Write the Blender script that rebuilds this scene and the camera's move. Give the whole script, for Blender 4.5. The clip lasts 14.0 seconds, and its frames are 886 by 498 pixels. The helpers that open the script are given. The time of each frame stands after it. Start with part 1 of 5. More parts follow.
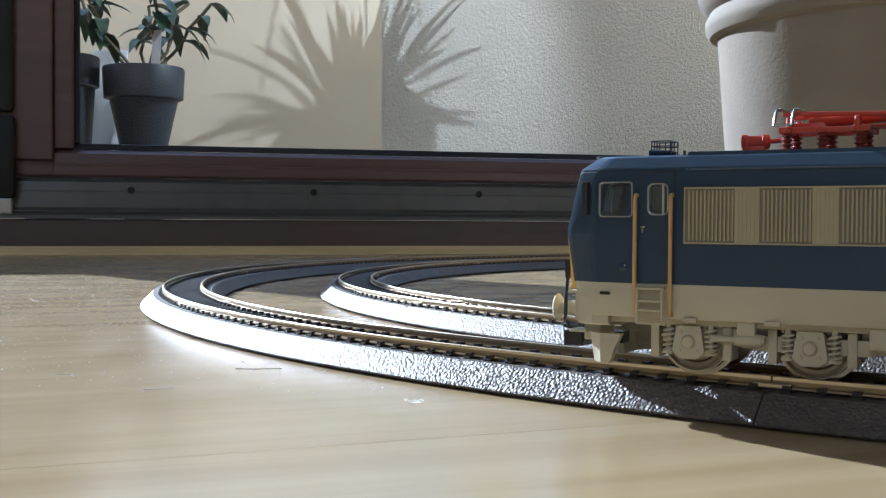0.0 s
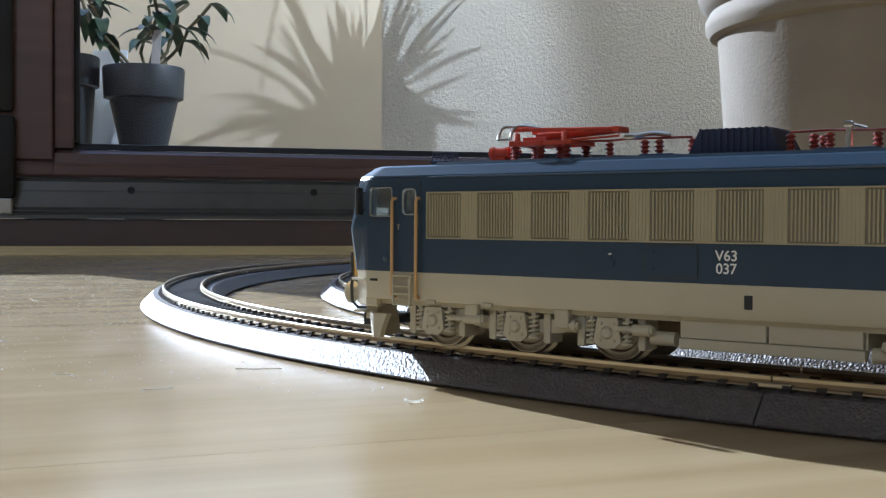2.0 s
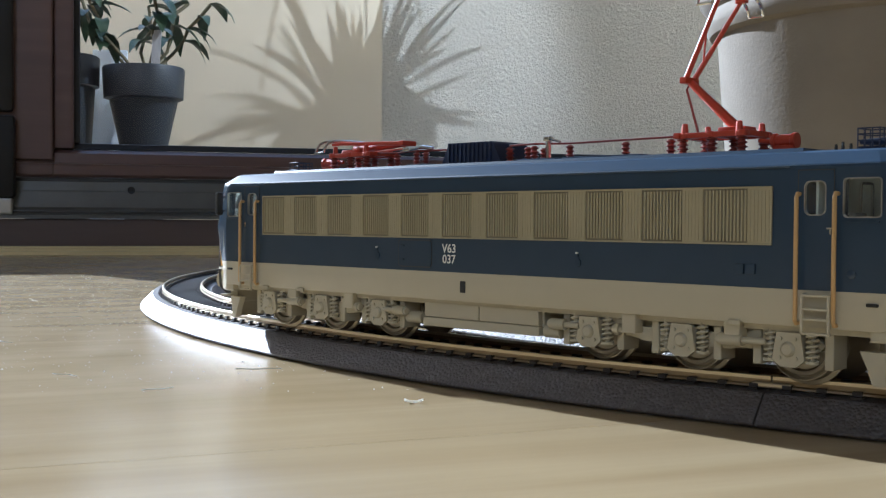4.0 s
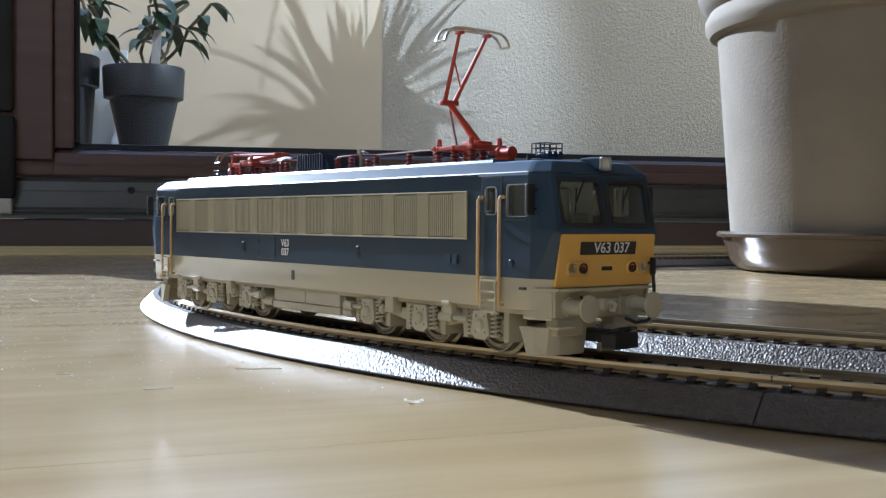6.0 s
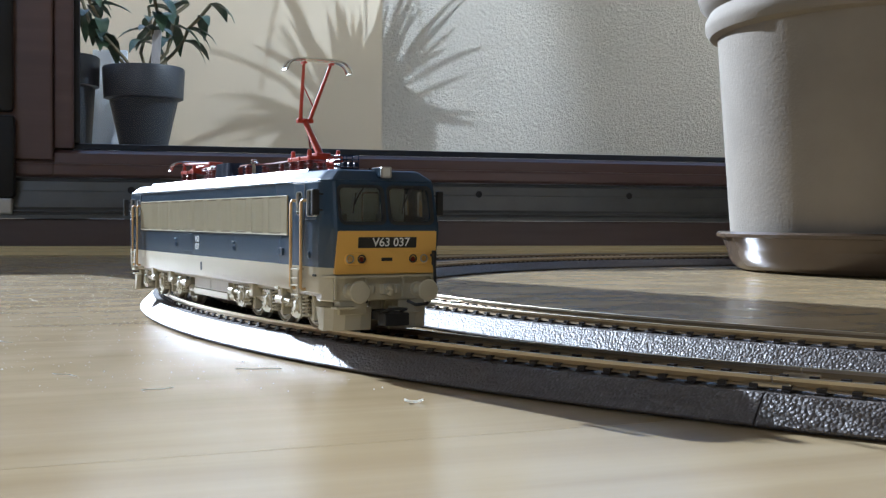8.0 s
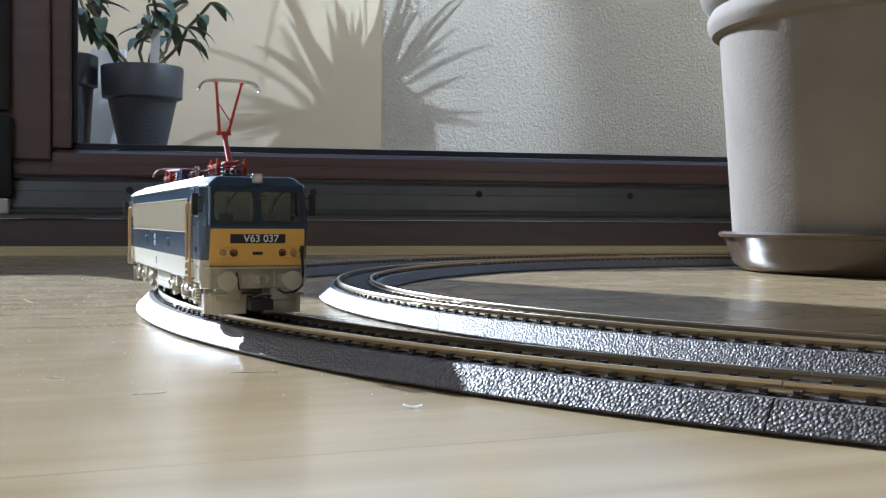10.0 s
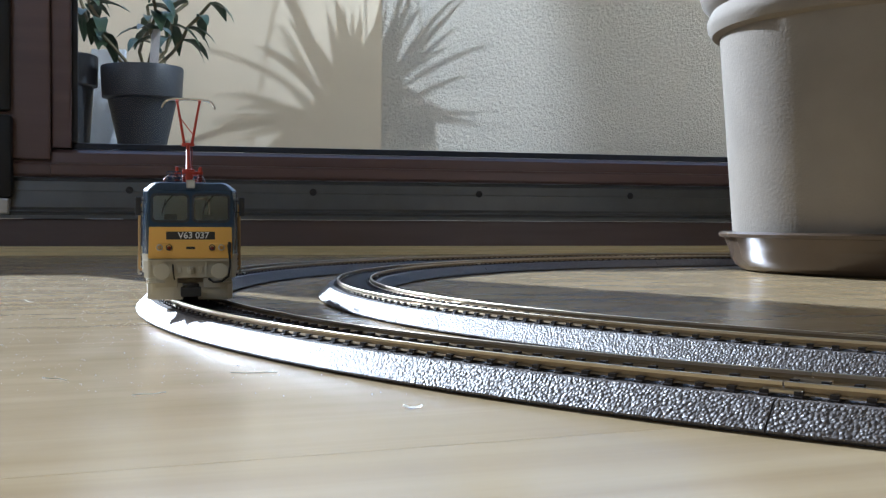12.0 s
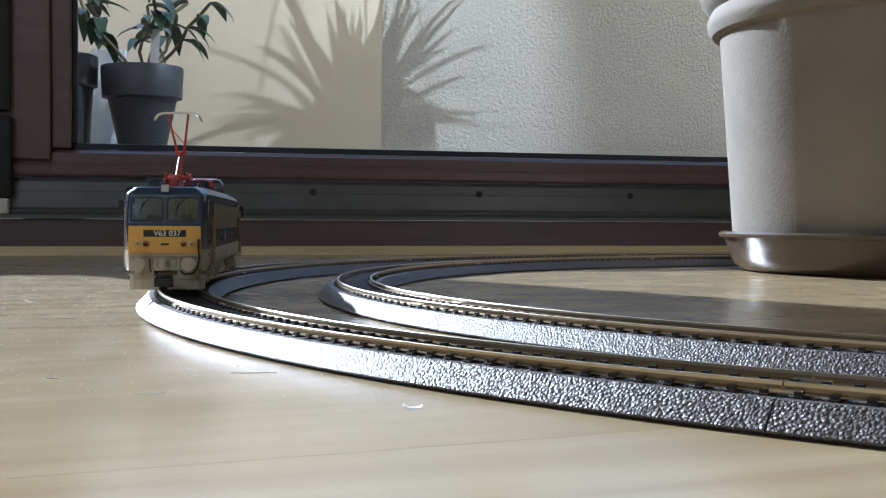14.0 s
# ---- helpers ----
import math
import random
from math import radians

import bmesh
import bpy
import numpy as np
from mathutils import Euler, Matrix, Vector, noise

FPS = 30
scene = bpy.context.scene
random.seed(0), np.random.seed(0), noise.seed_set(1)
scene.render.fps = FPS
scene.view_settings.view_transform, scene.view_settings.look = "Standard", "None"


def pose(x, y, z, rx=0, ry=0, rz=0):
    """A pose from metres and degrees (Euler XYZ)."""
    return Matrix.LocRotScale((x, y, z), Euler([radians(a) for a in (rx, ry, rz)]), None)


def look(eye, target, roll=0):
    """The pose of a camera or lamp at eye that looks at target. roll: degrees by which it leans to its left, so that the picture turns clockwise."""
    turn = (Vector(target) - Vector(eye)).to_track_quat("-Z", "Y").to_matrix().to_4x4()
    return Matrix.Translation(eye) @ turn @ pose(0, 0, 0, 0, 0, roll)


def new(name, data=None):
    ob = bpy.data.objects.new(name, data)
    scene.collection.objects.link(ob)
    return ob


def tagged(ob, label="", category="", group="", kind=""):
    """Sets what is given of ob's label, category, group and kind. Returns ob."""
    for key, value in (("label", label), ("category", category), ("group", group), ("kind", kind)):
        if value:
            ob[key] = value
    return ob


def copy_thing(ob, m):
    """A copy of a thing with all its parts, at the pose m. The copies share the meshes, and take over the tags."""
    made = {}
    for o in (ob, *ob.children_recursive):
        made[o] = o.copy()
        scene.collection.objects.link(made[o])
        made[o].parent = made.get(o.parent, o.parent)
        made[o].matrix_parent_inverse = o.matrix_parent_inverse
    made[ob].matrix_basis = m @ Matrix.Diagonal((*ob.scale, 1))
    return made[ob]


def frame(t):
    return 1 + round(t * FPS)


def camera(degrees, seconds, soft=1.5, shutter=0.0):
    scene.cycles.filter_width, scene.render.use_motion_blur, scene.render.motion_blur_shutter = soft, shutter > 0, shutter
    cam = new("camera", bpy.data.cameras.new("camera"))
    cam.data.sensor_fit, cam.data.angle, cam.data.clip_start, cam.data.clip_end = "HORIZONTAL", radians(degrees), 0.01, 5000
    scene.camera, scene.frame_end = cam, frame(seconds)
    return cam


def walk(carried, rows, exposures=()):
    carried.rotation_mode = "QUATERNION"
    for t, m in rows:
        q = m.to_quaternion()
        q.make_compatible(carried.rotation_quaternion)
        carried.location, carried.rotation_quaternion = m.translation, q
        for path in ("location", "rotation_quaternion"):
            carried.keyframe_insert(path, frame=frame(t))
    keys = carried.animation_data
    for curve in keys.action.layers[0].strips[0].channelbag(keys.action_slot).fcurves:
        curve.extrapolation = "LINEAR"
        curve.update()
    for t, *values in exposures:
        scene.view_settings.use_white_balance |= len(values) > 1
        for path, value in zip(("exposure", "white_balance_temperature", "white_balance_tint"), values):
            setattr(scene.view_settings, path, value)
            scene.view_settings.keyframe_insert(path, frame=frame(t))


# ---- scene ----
cam = camera(42.8, 14.0, soft=1.3)
walk(cam, [
    (0.0, pose(0, 0, 0.0399, 90 - 1.4387, 0, 0) @ pose(0, 0, 0, 0, 0, 0.2967)),
    (8.2, pose(0, 0, 0.0399, 90 - 1.4387, 0, 0) @ pose(0, 0, 0, 0, 0, 0.2967)),
    (10.3, pose(0, 0.0075, 0.0399, 90 - 1.4387, 0, 0) @ pose(0, 0, 0, 0, 0, 0.2967)),
    (14.0, pose(0, 0.0075, 0.0399, 90 - 1.4387, 0, 0) @ pose(0, 0, 0, 0, 0, 0.2967)),
], exposures=[(0.0, 1.17, 5150, 9), (14.0, 1.17, 5150, 9)])

# ---- light ----
SUN_AZ = Vector((-0.637, 0.771, 0)).normalized()      # towards the sun, level
SUN_EL = radians(23.2)
to_sun = SUN_AZ * math.cos(SUN_EL) + Vector((0, 0, math.sin(SUN_EL)))

world = bpy.data.worlds.new("sky")
scene.world = world
world.use_nodes = True
wn = world.node_tree.nodes
sky = wn.new("ShaderNodeTexSky")
sky.sky_type = "NISHITA"
sky.sun_disc = False
sky.sun_elevation = SUN_EL
sky.sun_rotation = math.atan2(to_sun.x, to_sun.y)
world.node_tree.links.new(sky.outputs[0], wn["Background"].inputs[0])
wn["Background"].inputs[1].default_value = 0.14

sun = new("sun", bpy.data.lights.new("sun", "SUN"))
sun.data.energy = 5.0
sun.data.angle = radians(0.6)
sun.data.color = (1.0, 0.97, 0.93)
sun.matrix_world = look(to_sun * 5, (0, 0, 0))

# the wall line of the window front: origin on the floor, u along it, n outwards
WALL_O = Vector((-0.0604, 1.3565, 0))
WALL_U = Vector((0.966, 0.259, 0)).normalized()
WALL_N = Vector((-WALL_U.y, WALL_U.x, 0))


WALL_K = 0.785                  # one unit of the window front's own drawing, in metres
WALL_Z = 0.0086                 # its zero line over the floor
FOOT = -WALL_Z / WALL_K         # the floor, in that drawing
WALL_M = Matrix.Translation(WALL_O + Vector((0, 0, WALL_Z))) @ Matrix(((WALL_U.x, WALL_N.x, 0, 0), (WALL_U.y, WALL_N.y, 0, 0), (0, 0, 1, 0), (0, 0, 0, 1))) @ Matrix.Diagonal((WALL_K, WALL_K, WALL_K, 1))


def on_wall(u, n, z):
    return WALL_M @ Vector((u, n, z))


def wall_place(u, n, z):
    return Matrix.Translation(on_wall(u, n, z)) @ Matrix.Diagonal((WALL_K, WALL_K, WALL_K, 1))


# added spot lamp: stand-in for sunlight thrown back from panes onto the balcony parapet
glint = new("pane_reflection_standin", bpy.data.lights.new("pane_reflection_standin", "SPOT"))
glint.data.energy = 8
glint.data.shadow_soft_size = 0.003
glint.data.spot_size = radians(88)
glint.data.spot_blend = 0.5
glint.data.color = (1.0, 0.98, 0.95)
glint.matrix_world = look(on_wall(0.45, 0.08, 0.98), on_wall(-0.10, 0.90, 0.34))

# added fill lamp in a made-up south wall window opening, behind the camera
fill_light = new("room_fill_light", bpy.data.lights.new("room_fill_light", "AREA"))
fill_light.data.shape = "RECTANGLE"
fill_light.data.size, fill_light.data.size_y = 1.24, 1.04
fill_light.data.energy = 5
fill_light.data.color = (1.0, 0.92, 0.80)
fill_light.matrix_world = look((-0.9, -2.215, 1.4), (-0.9, 0.0, 1.4))


# ---- materials ----
def mat(name, color, rough=0.5, metal=0.0, bump=0.0, bscale=200.0, vary=0.15, vscale=30.0, spec=0.5, coat=0.0, rvary=0.0, detail=4.0):
    """A painted, plastic or metal surface with grain, stains and fine relief."""
    m = bpy.data.materials.new(name)
    m.use_nodes = True
    nt = m.node_tree
    b = nt.nodes["Principled BSDF"]
    b.inputs["Roughness"].default_value = rough
    b.inputs["Metallic"].default_value = metal
    b.inputs["Specular IOR Level"].default_value = spec
    b.inputs["Coat Weight"].default_value = coat
    co = nt.nodes.new("ShaderNodeTexCoord")
    n1 = nt.nodes.new("ShaderNodeTexNoise")
    n1.inputs["Scale"].default_value = vscale
    n1.inputs["Detail"].default_value = detail
    nt.links.new(co.outputs["Object"], n1.inputs["Vector"])
    mix = nt.nodes.new("ShaderNodeMix")
    mix.data_type = "RGBA"
    lo = [max(0, c * (1 - vary)) for c in color]
    hi = [min(1, c * (1 + vary)) for c in color]
    mix.inputs[6].default_value = (*lo, 1)
    mix.inputs[7].default_value = (*hi, 1)
    nt.links.new(n1.outputs["Fac"], mix.inputs[0])
    nt.links.new(mix.outputs[2], b.inputs["Base Color"])
    if rvary:
        mr = nt.nodes.new("ShaderNodeMapRange")
        mr.inputs["To Min"].default_value = max(0.02, rough - rvary)
        mr.inputs["To Max"].default_value = min(1, rough + rvary)
        nt.links.new(n1.outputs["Fac"], mr.inputs["Value"])
        nt.links.new(mr.outputs[0], b.inputs["Roughness"])
    if bump:
        n2 = nt.nodes.new("ShaderNodeTexNoise")
        n2.inputs["Scale"].default_value = bscale
        n2.inputs["Detail"].default_value = 5
        nt.links.new(co.outputs["Object"], n2.inputs["Vector"])
        bp = nt.nodes.new("ShaderNodeBump")
        bp.inputs["Strength"].default_value = bump
        bp.inputs["Distance"].default_value = 0.4 / bscale
        nt.links.new(n2.outputs["Fac"], bp.inputs["Height"])
        nt.links.new(bp.outputs[0], b.inputs["Normal"])
    return m


def glass_mat(name, tint=(1, 1, 1), ior=1.45, rough=0.0):
    m = bpy.data.materials.new(name)
    m.use_nodes = True
    b = m.node_tree.nodes["Principled BSDF"]
    b.inputs["Base Color"].default_value = (*tint, 1)
    b.inputs["Roughness"].default_value = rough
    b.inputs["IOR"].default_value = ior
    b.inputs["Transmission Weight"].default_value = 1
    return m


def pane_mat(name, tint, gloss):
    """Thin clear glass: lets light through unbent and mirrors a little."""
    m = bpy.data.materials.new(name)
    m.use_nodes = True
    nt = m.node_tree
    nt.nodes.clear()
    out = nt.nodes.new("ShaderNodeOutputMaterial")
    tr = nt.nodes.new("ShaderNodeBsdfTransparent")
    tr.inputs[0].default_value = (*tint, 1)
    gl = nt.nodes.new("ShaderNodeBsdfGlossy")
    gl.inputs["Roughness"].default_value = 0.02
    mx = nt.nodes.new("ShaderNodeMixShader")
    mx.inputs[0].default_value = gloss
    nt.links.new(tr.outputs[0], mx.inputs[1])
    nt.links.new(gl.outputs[0], mx.inputs[2])
    nt.links.new(mx.outputs[0], out.inputs[0])
    return m


def floor_mat():
    m = mat("laminate", (0.56, 0.43, 0.27), 0.3)
    nt = m.node_tree
    nt.nodes.clear()
    L = nt.links.new
    out = nt.nodes.new("ShaderNodeOutputMaterial")
    b = nt.nodes.new("ShaderNodeBsdfPrincipled")
    L(b.outputs[0], out.inputs[0])
    co = nt.nodes.new("ShaderNodeTexCoord")
    oi = nt.nodes.new("ShaderNodeObjectInfo")
    add = nt.nodes.new("ShaderNodeVectorMath")
    add.operation = "MULTIPLY_ADD"
    comb = nt.nodes.new("ShaderNodeCombineXYZ")
    for i in range(3):
        L(oi.outputs["Random"], comb.inputs[i])
    add.inputs[1].default_value = (7, 13, 5)
    L(comb.outputs[0], add.inputs[0])
    L(co.outputs["Object"], add.inputs[2])
    mp = nt.nodes.new("ShaderNodeMapping")
    mp.inputs["Scale"].default_value = (2.0, 26, 1)
    L(add.outputs[0], mp.inputs[0])
    n1 = nt.nodes.new("ShaderNodeTexNoise")
    n1.inputs["Scale"].default_value = 2.2
    n1.inputs["Detail"].default_value = 7
    n1.inputs["Distortion"].default_value = 0.7
    L(mp.outputs[0], n1.inputs["Vector"])
    r = nt.nodes.new("ShaderNodeValToRGB")
    e = r.color_ramp.elements
    e[0].position, e[0].color = 0.25, (0.40, 0.295, 0.155, 1)
    e[1].position, e[1].color = 0.75, (0.53, 0.413, 0.24, 1)
    L(n1.outputs["Fac"], r.inputs[0])
    n3 = nt.nodes.new("ShaderNodeTexNoise")
    n3.inputs["Scale"].default_value = 5
    n3.inputs["Detail"].default_value = 3
    L(add.outputs[0], n3.inputs["Vector"])
    mx = nt.nodes.new("ShaderNodeMix")
    mx.data_type = "RGBA"
    mx.blend_type = "MULTIPLY"
    mx.inputs[0].default_value = 0.22
    L(r.outputs[0], mx.inputs[6])
    L(n3.outputs["Fac"], mx.inputs[7])
    L(mx.outputs[2], b.inputs["Base Color"])
    n2 = nt.nodes.new("ShaderNodeTexNoise")
    n2.inputs["Scale"].default_value = 28
    n2.inputs["Detail"].default_value = 9
    n2.inputs["Roughness"].default_value = 0.65
    L(add.outputs[0], n2.inputs["Vector"])
    mr = nt.nodes.new("ShaderNodeMapRange")
    mr.inputs["To Min"].default_value, mr.inputs["To Max"].default_value = 0.10, 0.34
    L(n2.outputs["Fac"], mr.inputs["Value"])
    L(mr.outputs[0], b.inputs["Roughness"])
    bp = nt.nodes.new("ShaderNodeBump")
    bp.inputs["Strength"].default_value = 0.03
    bp.inputs["Distance"].default_value = 0.0004
    n4 = nt.nodes.new("ShaderNodeTexNoise")
    n4.inputs["Scale"].default_value = 90
    n4.inputs["Detail"].default_value = 4
    L(add.outputs[0], n4.inputs["Vector"])
    L(n4.outputs["Fac"], bp.inputs["Height"])
    L(bp.outputs[0], b.inputs["Normal"])
    return m


def bed_mat():
    """Dark brown moulded plastic, grained like ballast."""
    m = mat("roadbed_plastic", (0.105, 0.090, 0.083), 0.50, vary=0.35, vscale=500, spec=0.6)
    nt = m.node_tree
    b = nt.nodes["Principled BSDF"]
    L = nt.links.new
    co = nt.nodes["Texture Coordinate"]
    v = nt.nodes.new("ShaderNodeTexVoronoi")
    v.feature = "F1"
    v.inputs["Scale"].default_value = 1250
    v.inputs["Randomness"].default_value = 1.0
    L(co.outputs["Object"], v.inputs["Vector"])
    n = nt.nodes.new("ShaderNodeTexNoise")
    n.inputs["Scale"].default_value = 2400
    n.inputs["Detail"].default_value = 2
    L(co.outputs["Object"], n.inputs["Vector"])
    ad = nt.nodes.new("ShaderNodeMath")
    ad.operation = "MULTIPLY_ADD"
    ad.inputs[1].default_value = 0.2
    L(n.outputs["Fac"], ad.inputs[0])
    L(v.outputs["Distance"], ad.inputs[2])
    bp = nt.nodes.new("ShaderNodeBump")
    bp.inputs["Strength"].default_value = 0.8
    bp.inputs["Distance"].default_value = 0.0004
    bp.invert = True
    L(ad.outputs[0], bp.inputs["Height"])
    # each grain is a facet of its own tilt
    tilt = nt.nodes.new("ShaderNodeVectorMath")
    tilt.operation = "MULTIPLY_ADD"
    tilt.inputs[1].default_value = (0.22, 0.22, 0.22)
    tilt.inputs[2].default_value = (-0.11, -0.11, -0.11)
    L(v.outputs["Color"], tilt.inputs[0])
    both = nt.nodes.new("ShaderNodeVectorMath")
    both.operation = "ADD"
    L(bp.outputs[0], both.inputs[0])
    L(tilt.outputs[0], both.inputs[1])
    unit = nt.nodes.new("ShaderNodeVectorMath")
    unit.operation = "NORMALIZE"
    L(both.outputs[0], unit.inputs[0])
    L(unit.outputs[0], b.inputs["Normal"])
    return m


def stucco_mat():
    m = mat("stucco", (0.60, 0.57, 0.49), 0.9, vary=0.10, vscale=6)
    nt = m.node_tree
    b = nt.nodes["Principled BSDF"]
    co = nt.nodes["Texture Coordinate"]
    n = nt.nodes.new("ShaderNodeTexNoise")
    n.inputs["Scale"].default_value = 110
    n.inputs["Detail"].default_value = 6
    n.inputs["Roughness"].default_value = 0.65
    nt.links.new(co.outputs["Object"], n.inputs["Vector"])
    bp = nt.nodes.new("ShaderNodeBump")
    bp.inputs["Strength"].default_value = 1.0
    bp.inputs["Distance"].default_value = 0.008
    nt.links.new(n.outputs["Fac"], bp.inputs["Height"])
    nt.links.new(bp.outputs[0], b.inputs["Normal"])
    return m


def frame_wood(name, color, rough=0.4):
    m = mat(name, color, rough, vary=0.25, vscale=8, bump=0.1, bscale=300, rvary=0.1)
    nt = m.node_tree
    mp = nt.nodes.new("ShaderNodeMapping")
    mp.inputs["Scale"].default_value = (0.6, 6, 9)
    nt.links.new(nt.nodes["Texture Coordinate"].outputs["Object"], mp.inputs[0])
    nt.links.new(mp.outputs[0], nt.nodes["Noise Texture"].inputs["Vector"])
    return m


M_FLOOR = floor_mat()
M_BED = bed_mat()
M_STUCCO = stucco_mat()
M_SMOOTH = mat("smooth_render", (0.68, 0.60, 0.45), 0.85, vary=0.05, vscale=9, bump=0.15, bscale=160)
M_FRAME = frame_wood("mahogany_foil", (0.165, 0.102, 0.090), 0.38)
M_DARKFRAME = frame_wood("dark_foil", (0.145, 0.105, 0.095), 0.4)
M_THRESH = mat("anodised_threshold", (0.15, 0.15, 0.145), 0.42, metal=0.4, vary=0.2, bump=0.1, bscale=400)
M_GASKET = mat("gasket", (0.025, 0.025, 0.026), 0.6)
M_TRIM = frame_wood("light_wood_trim", (0.80, 0.66, 0.36), 0.35)
M_PLASTER = mat("room_plaster", (0.60, 0.53, 0.43), 0.9, vary=0.04, vscale=4, bump=0.2, bscale=150)
M_CEIL = mat("ceiling_paint", (0.78, 0.77, 0.74), 0.9, vary=0.03, vscale=3)
M_SLAB = mat("balcony_tiles", (0.34, 0.31, 0.28), 0.7, vary=0.2, vscale=5, bump=0.2, bscale=90)
M_GROUND = mat("garden_ground", (0.10, 0.12, 0.06), 0.95, vary=0.4, vscale=0.6, bump=0.3, bscale=10)
M_PANE = pane_mat("pane_glass", (0.97, 0.98, 0.98), 0.03)
M_POT = mat("pale_clay", (0.245, 0.21, 0.165), 0.85, vary=0.38, vscale=14, bump=0.28, bscale=380, detail=9)
M_SAUCER = mat("brown_plastic", (0.10, 0.072, 0.050), 0.20, vary=0.15, vscale=40)
M_DPOT = mat("dark_grey_plastic", (0.046, 0.053, 0.061), 0.45, vary=0.2, vscale=25)
M_SOIL = mat("potting_soil", (0.04, 0.028, 0.02), 0.95, vary=0.4, vscale=60, bump=0.8, bscale=120)
M_LEAF = mat("green_leaf", (0.05, 0.09, 0.045), 0.4, vary=0.35, vscale=40)
M_STEM = mat("plant_stem", (0.16, 0.14, 0.07), 0.7, vary=0.3, vscale=80)
M_TAG = mat("plant_tag", (0.8, 0.8, 0.78), 0.5, vary=0.03)
M_BLACK = mat("black_plastic", (0.018, 0.018, 0.019), 0.45, vary=0.2)
M_SILVER = mat("dull_steel", (0.55, 0.54, 0.52), 0.35, metal=1.0, vary=0.1)
M_RAILS = mat("nickel_rail", (0.66, 0.58, 0.44), 0.30, metal=1.0, vary=0.12, vscale=60)
M_RAILSIDE = mat("browned_rail_foot", (0.34, 0.26, 0.155), 0.38, metal=0.7, vary=0.2, vscale=200)
M_SLEEPER = mat("sleeper_plastic", (0.028, 0.021, 0.018), 0.45, vary=0.3, vscale=400, bump=0.3, bscale=900)
M_BLUE = mat("blue_paint", (0.034, 0.058, 0.094), 0.22, spec=0.5, vary=0.06, vscale=120, rvary=0.05)
M_ROOFBLUE = mat("roof_blue_paint", (0.036, 0.066, 0.115), 0.34, vary=0.1, vscale=150)
M_BEIGE = mat("grey_beige_paint", (0.50, 0.455, 0.33), 0.42, vary=0.05, vscale=150)
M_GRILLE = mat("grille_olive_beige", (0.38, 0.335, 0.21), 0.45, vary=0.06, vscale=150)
# darker than the grille: shade between the louvres put in the colour
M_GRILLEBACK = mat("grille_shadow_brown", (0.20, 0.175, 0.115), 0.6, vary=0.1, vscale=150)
M_YELLOW = mat("warm_yellow_paint", (0.78, 0.45, 0.085), 0.4, vary=0.04, vscale=150)
M_RED = mat("orange_red_paint", (0.48, 0.055, 0.022), 0.38, vary=0.1, vscale=200)
M_INSUL = mat("brown_red_insulator", (0.22, 0.035, 0.022), 0.3, vary=0.15, vscale=200)
M_OCHRE = mat("ochre_handrail", (0.58, 0.37, 0.15), 0.4, vary=0.06, vscale=200)
M_WHEEL = mat("wheel_steel", (0.42, 0.38, 0.30), 0.4, metal=0.8, vary=0.1, vscale=200)
M_WHITE = mat("white_print", (0.80, 0.80, 0.77), 0.5, vary=0.02)
M_CHROME = mat("chrome_trim", (0.75, 0.75, 0.74), 0.2, metal=1.0, vary=0.05)
M_LGLASS = pane_mat("cab_glass", (0.98, 1.0, 0.99), 0.13)
M_CAB = mat("cab_interior", (0.86, 0.91, 0.87), 0.7, vary=0.05)
M_SEAT = mat("grey_seat", (0.30, 0.32, 0.31), 0.7)
M_LENS = glass_mat("lamp_lens", (1, 0.97, 0.9), rough=0.1)
M_FROST = mat("frosted_lamp", (0.62, 0.62, 0.58), 0.35, vary=0.3, vscale=900)
M_REDLENS = mat("red_lens", (0.16, 0.02, 0.012), 0.15, vary=0.05)
M_RADIATOR = mat("roof_resistor_blue", (0.022, 0.032, 0.07), 0.4, vary=0.1)

# ---- mesh tools ----


def part(name, bm, material, parent, label="", smooth=False, at=None):
    me = bpy.data.meshes.new(name)
    bmesh.ops.recalc_face_normals(bm, faces=bm.faces)
    bm.to_mesh(me)
    bm.free()
    me.materials.append(material)
    if smooth:
        me.shade_smooth()
        me.set_sharp_from_angle(angle=radians(38))
    ob = new(name, me)
    if parent is not None:
        ob.parent = parent
    if at is not None:
        ob.matrix_basis = at
    if label:
        ob["label"] = label
    return ob


def thing(name, label, category, m=None, group="", kind=""):
    ob = new(name)
    ob.empty_display_size = 0.02
    if m is not None:
        ob.matrix_basis = m
    return tagged(ob, label, category, group, kind)


def box(bm, x0, x1, y0, y1, z0, z1, bev=0.0, m=None):
    vs = [bm.verts.new((x, y, z)) for z in (z0, z1) for x, y in ((x0, y0), (x1, y0), (x1, y1), (x0, y1))]
    fs = [bm.faces.new([vs[i] for i in f]) for f in ((3, 2, 1, 0), (4, 5, 6, 7), (0, 1, 5, 4), (1, 2, 6, 5), (2, 3, 7, 6), (3, 0, 4, 7))]
    if bev:
        es = list({e for f in fs for e in f.edges})
        r = bmesh.ops.bevel(bm, geom=es, offset=bev, segments=2, affect="EDGES", profile=0.6)
        vs = list({v for f in r["faces"] for v in f.verts} | {v for v in vs if v.is_valid})
    if m is not None:
        bmesh.ops.transform(bm, matrix=m, verts=vs)
    return bm


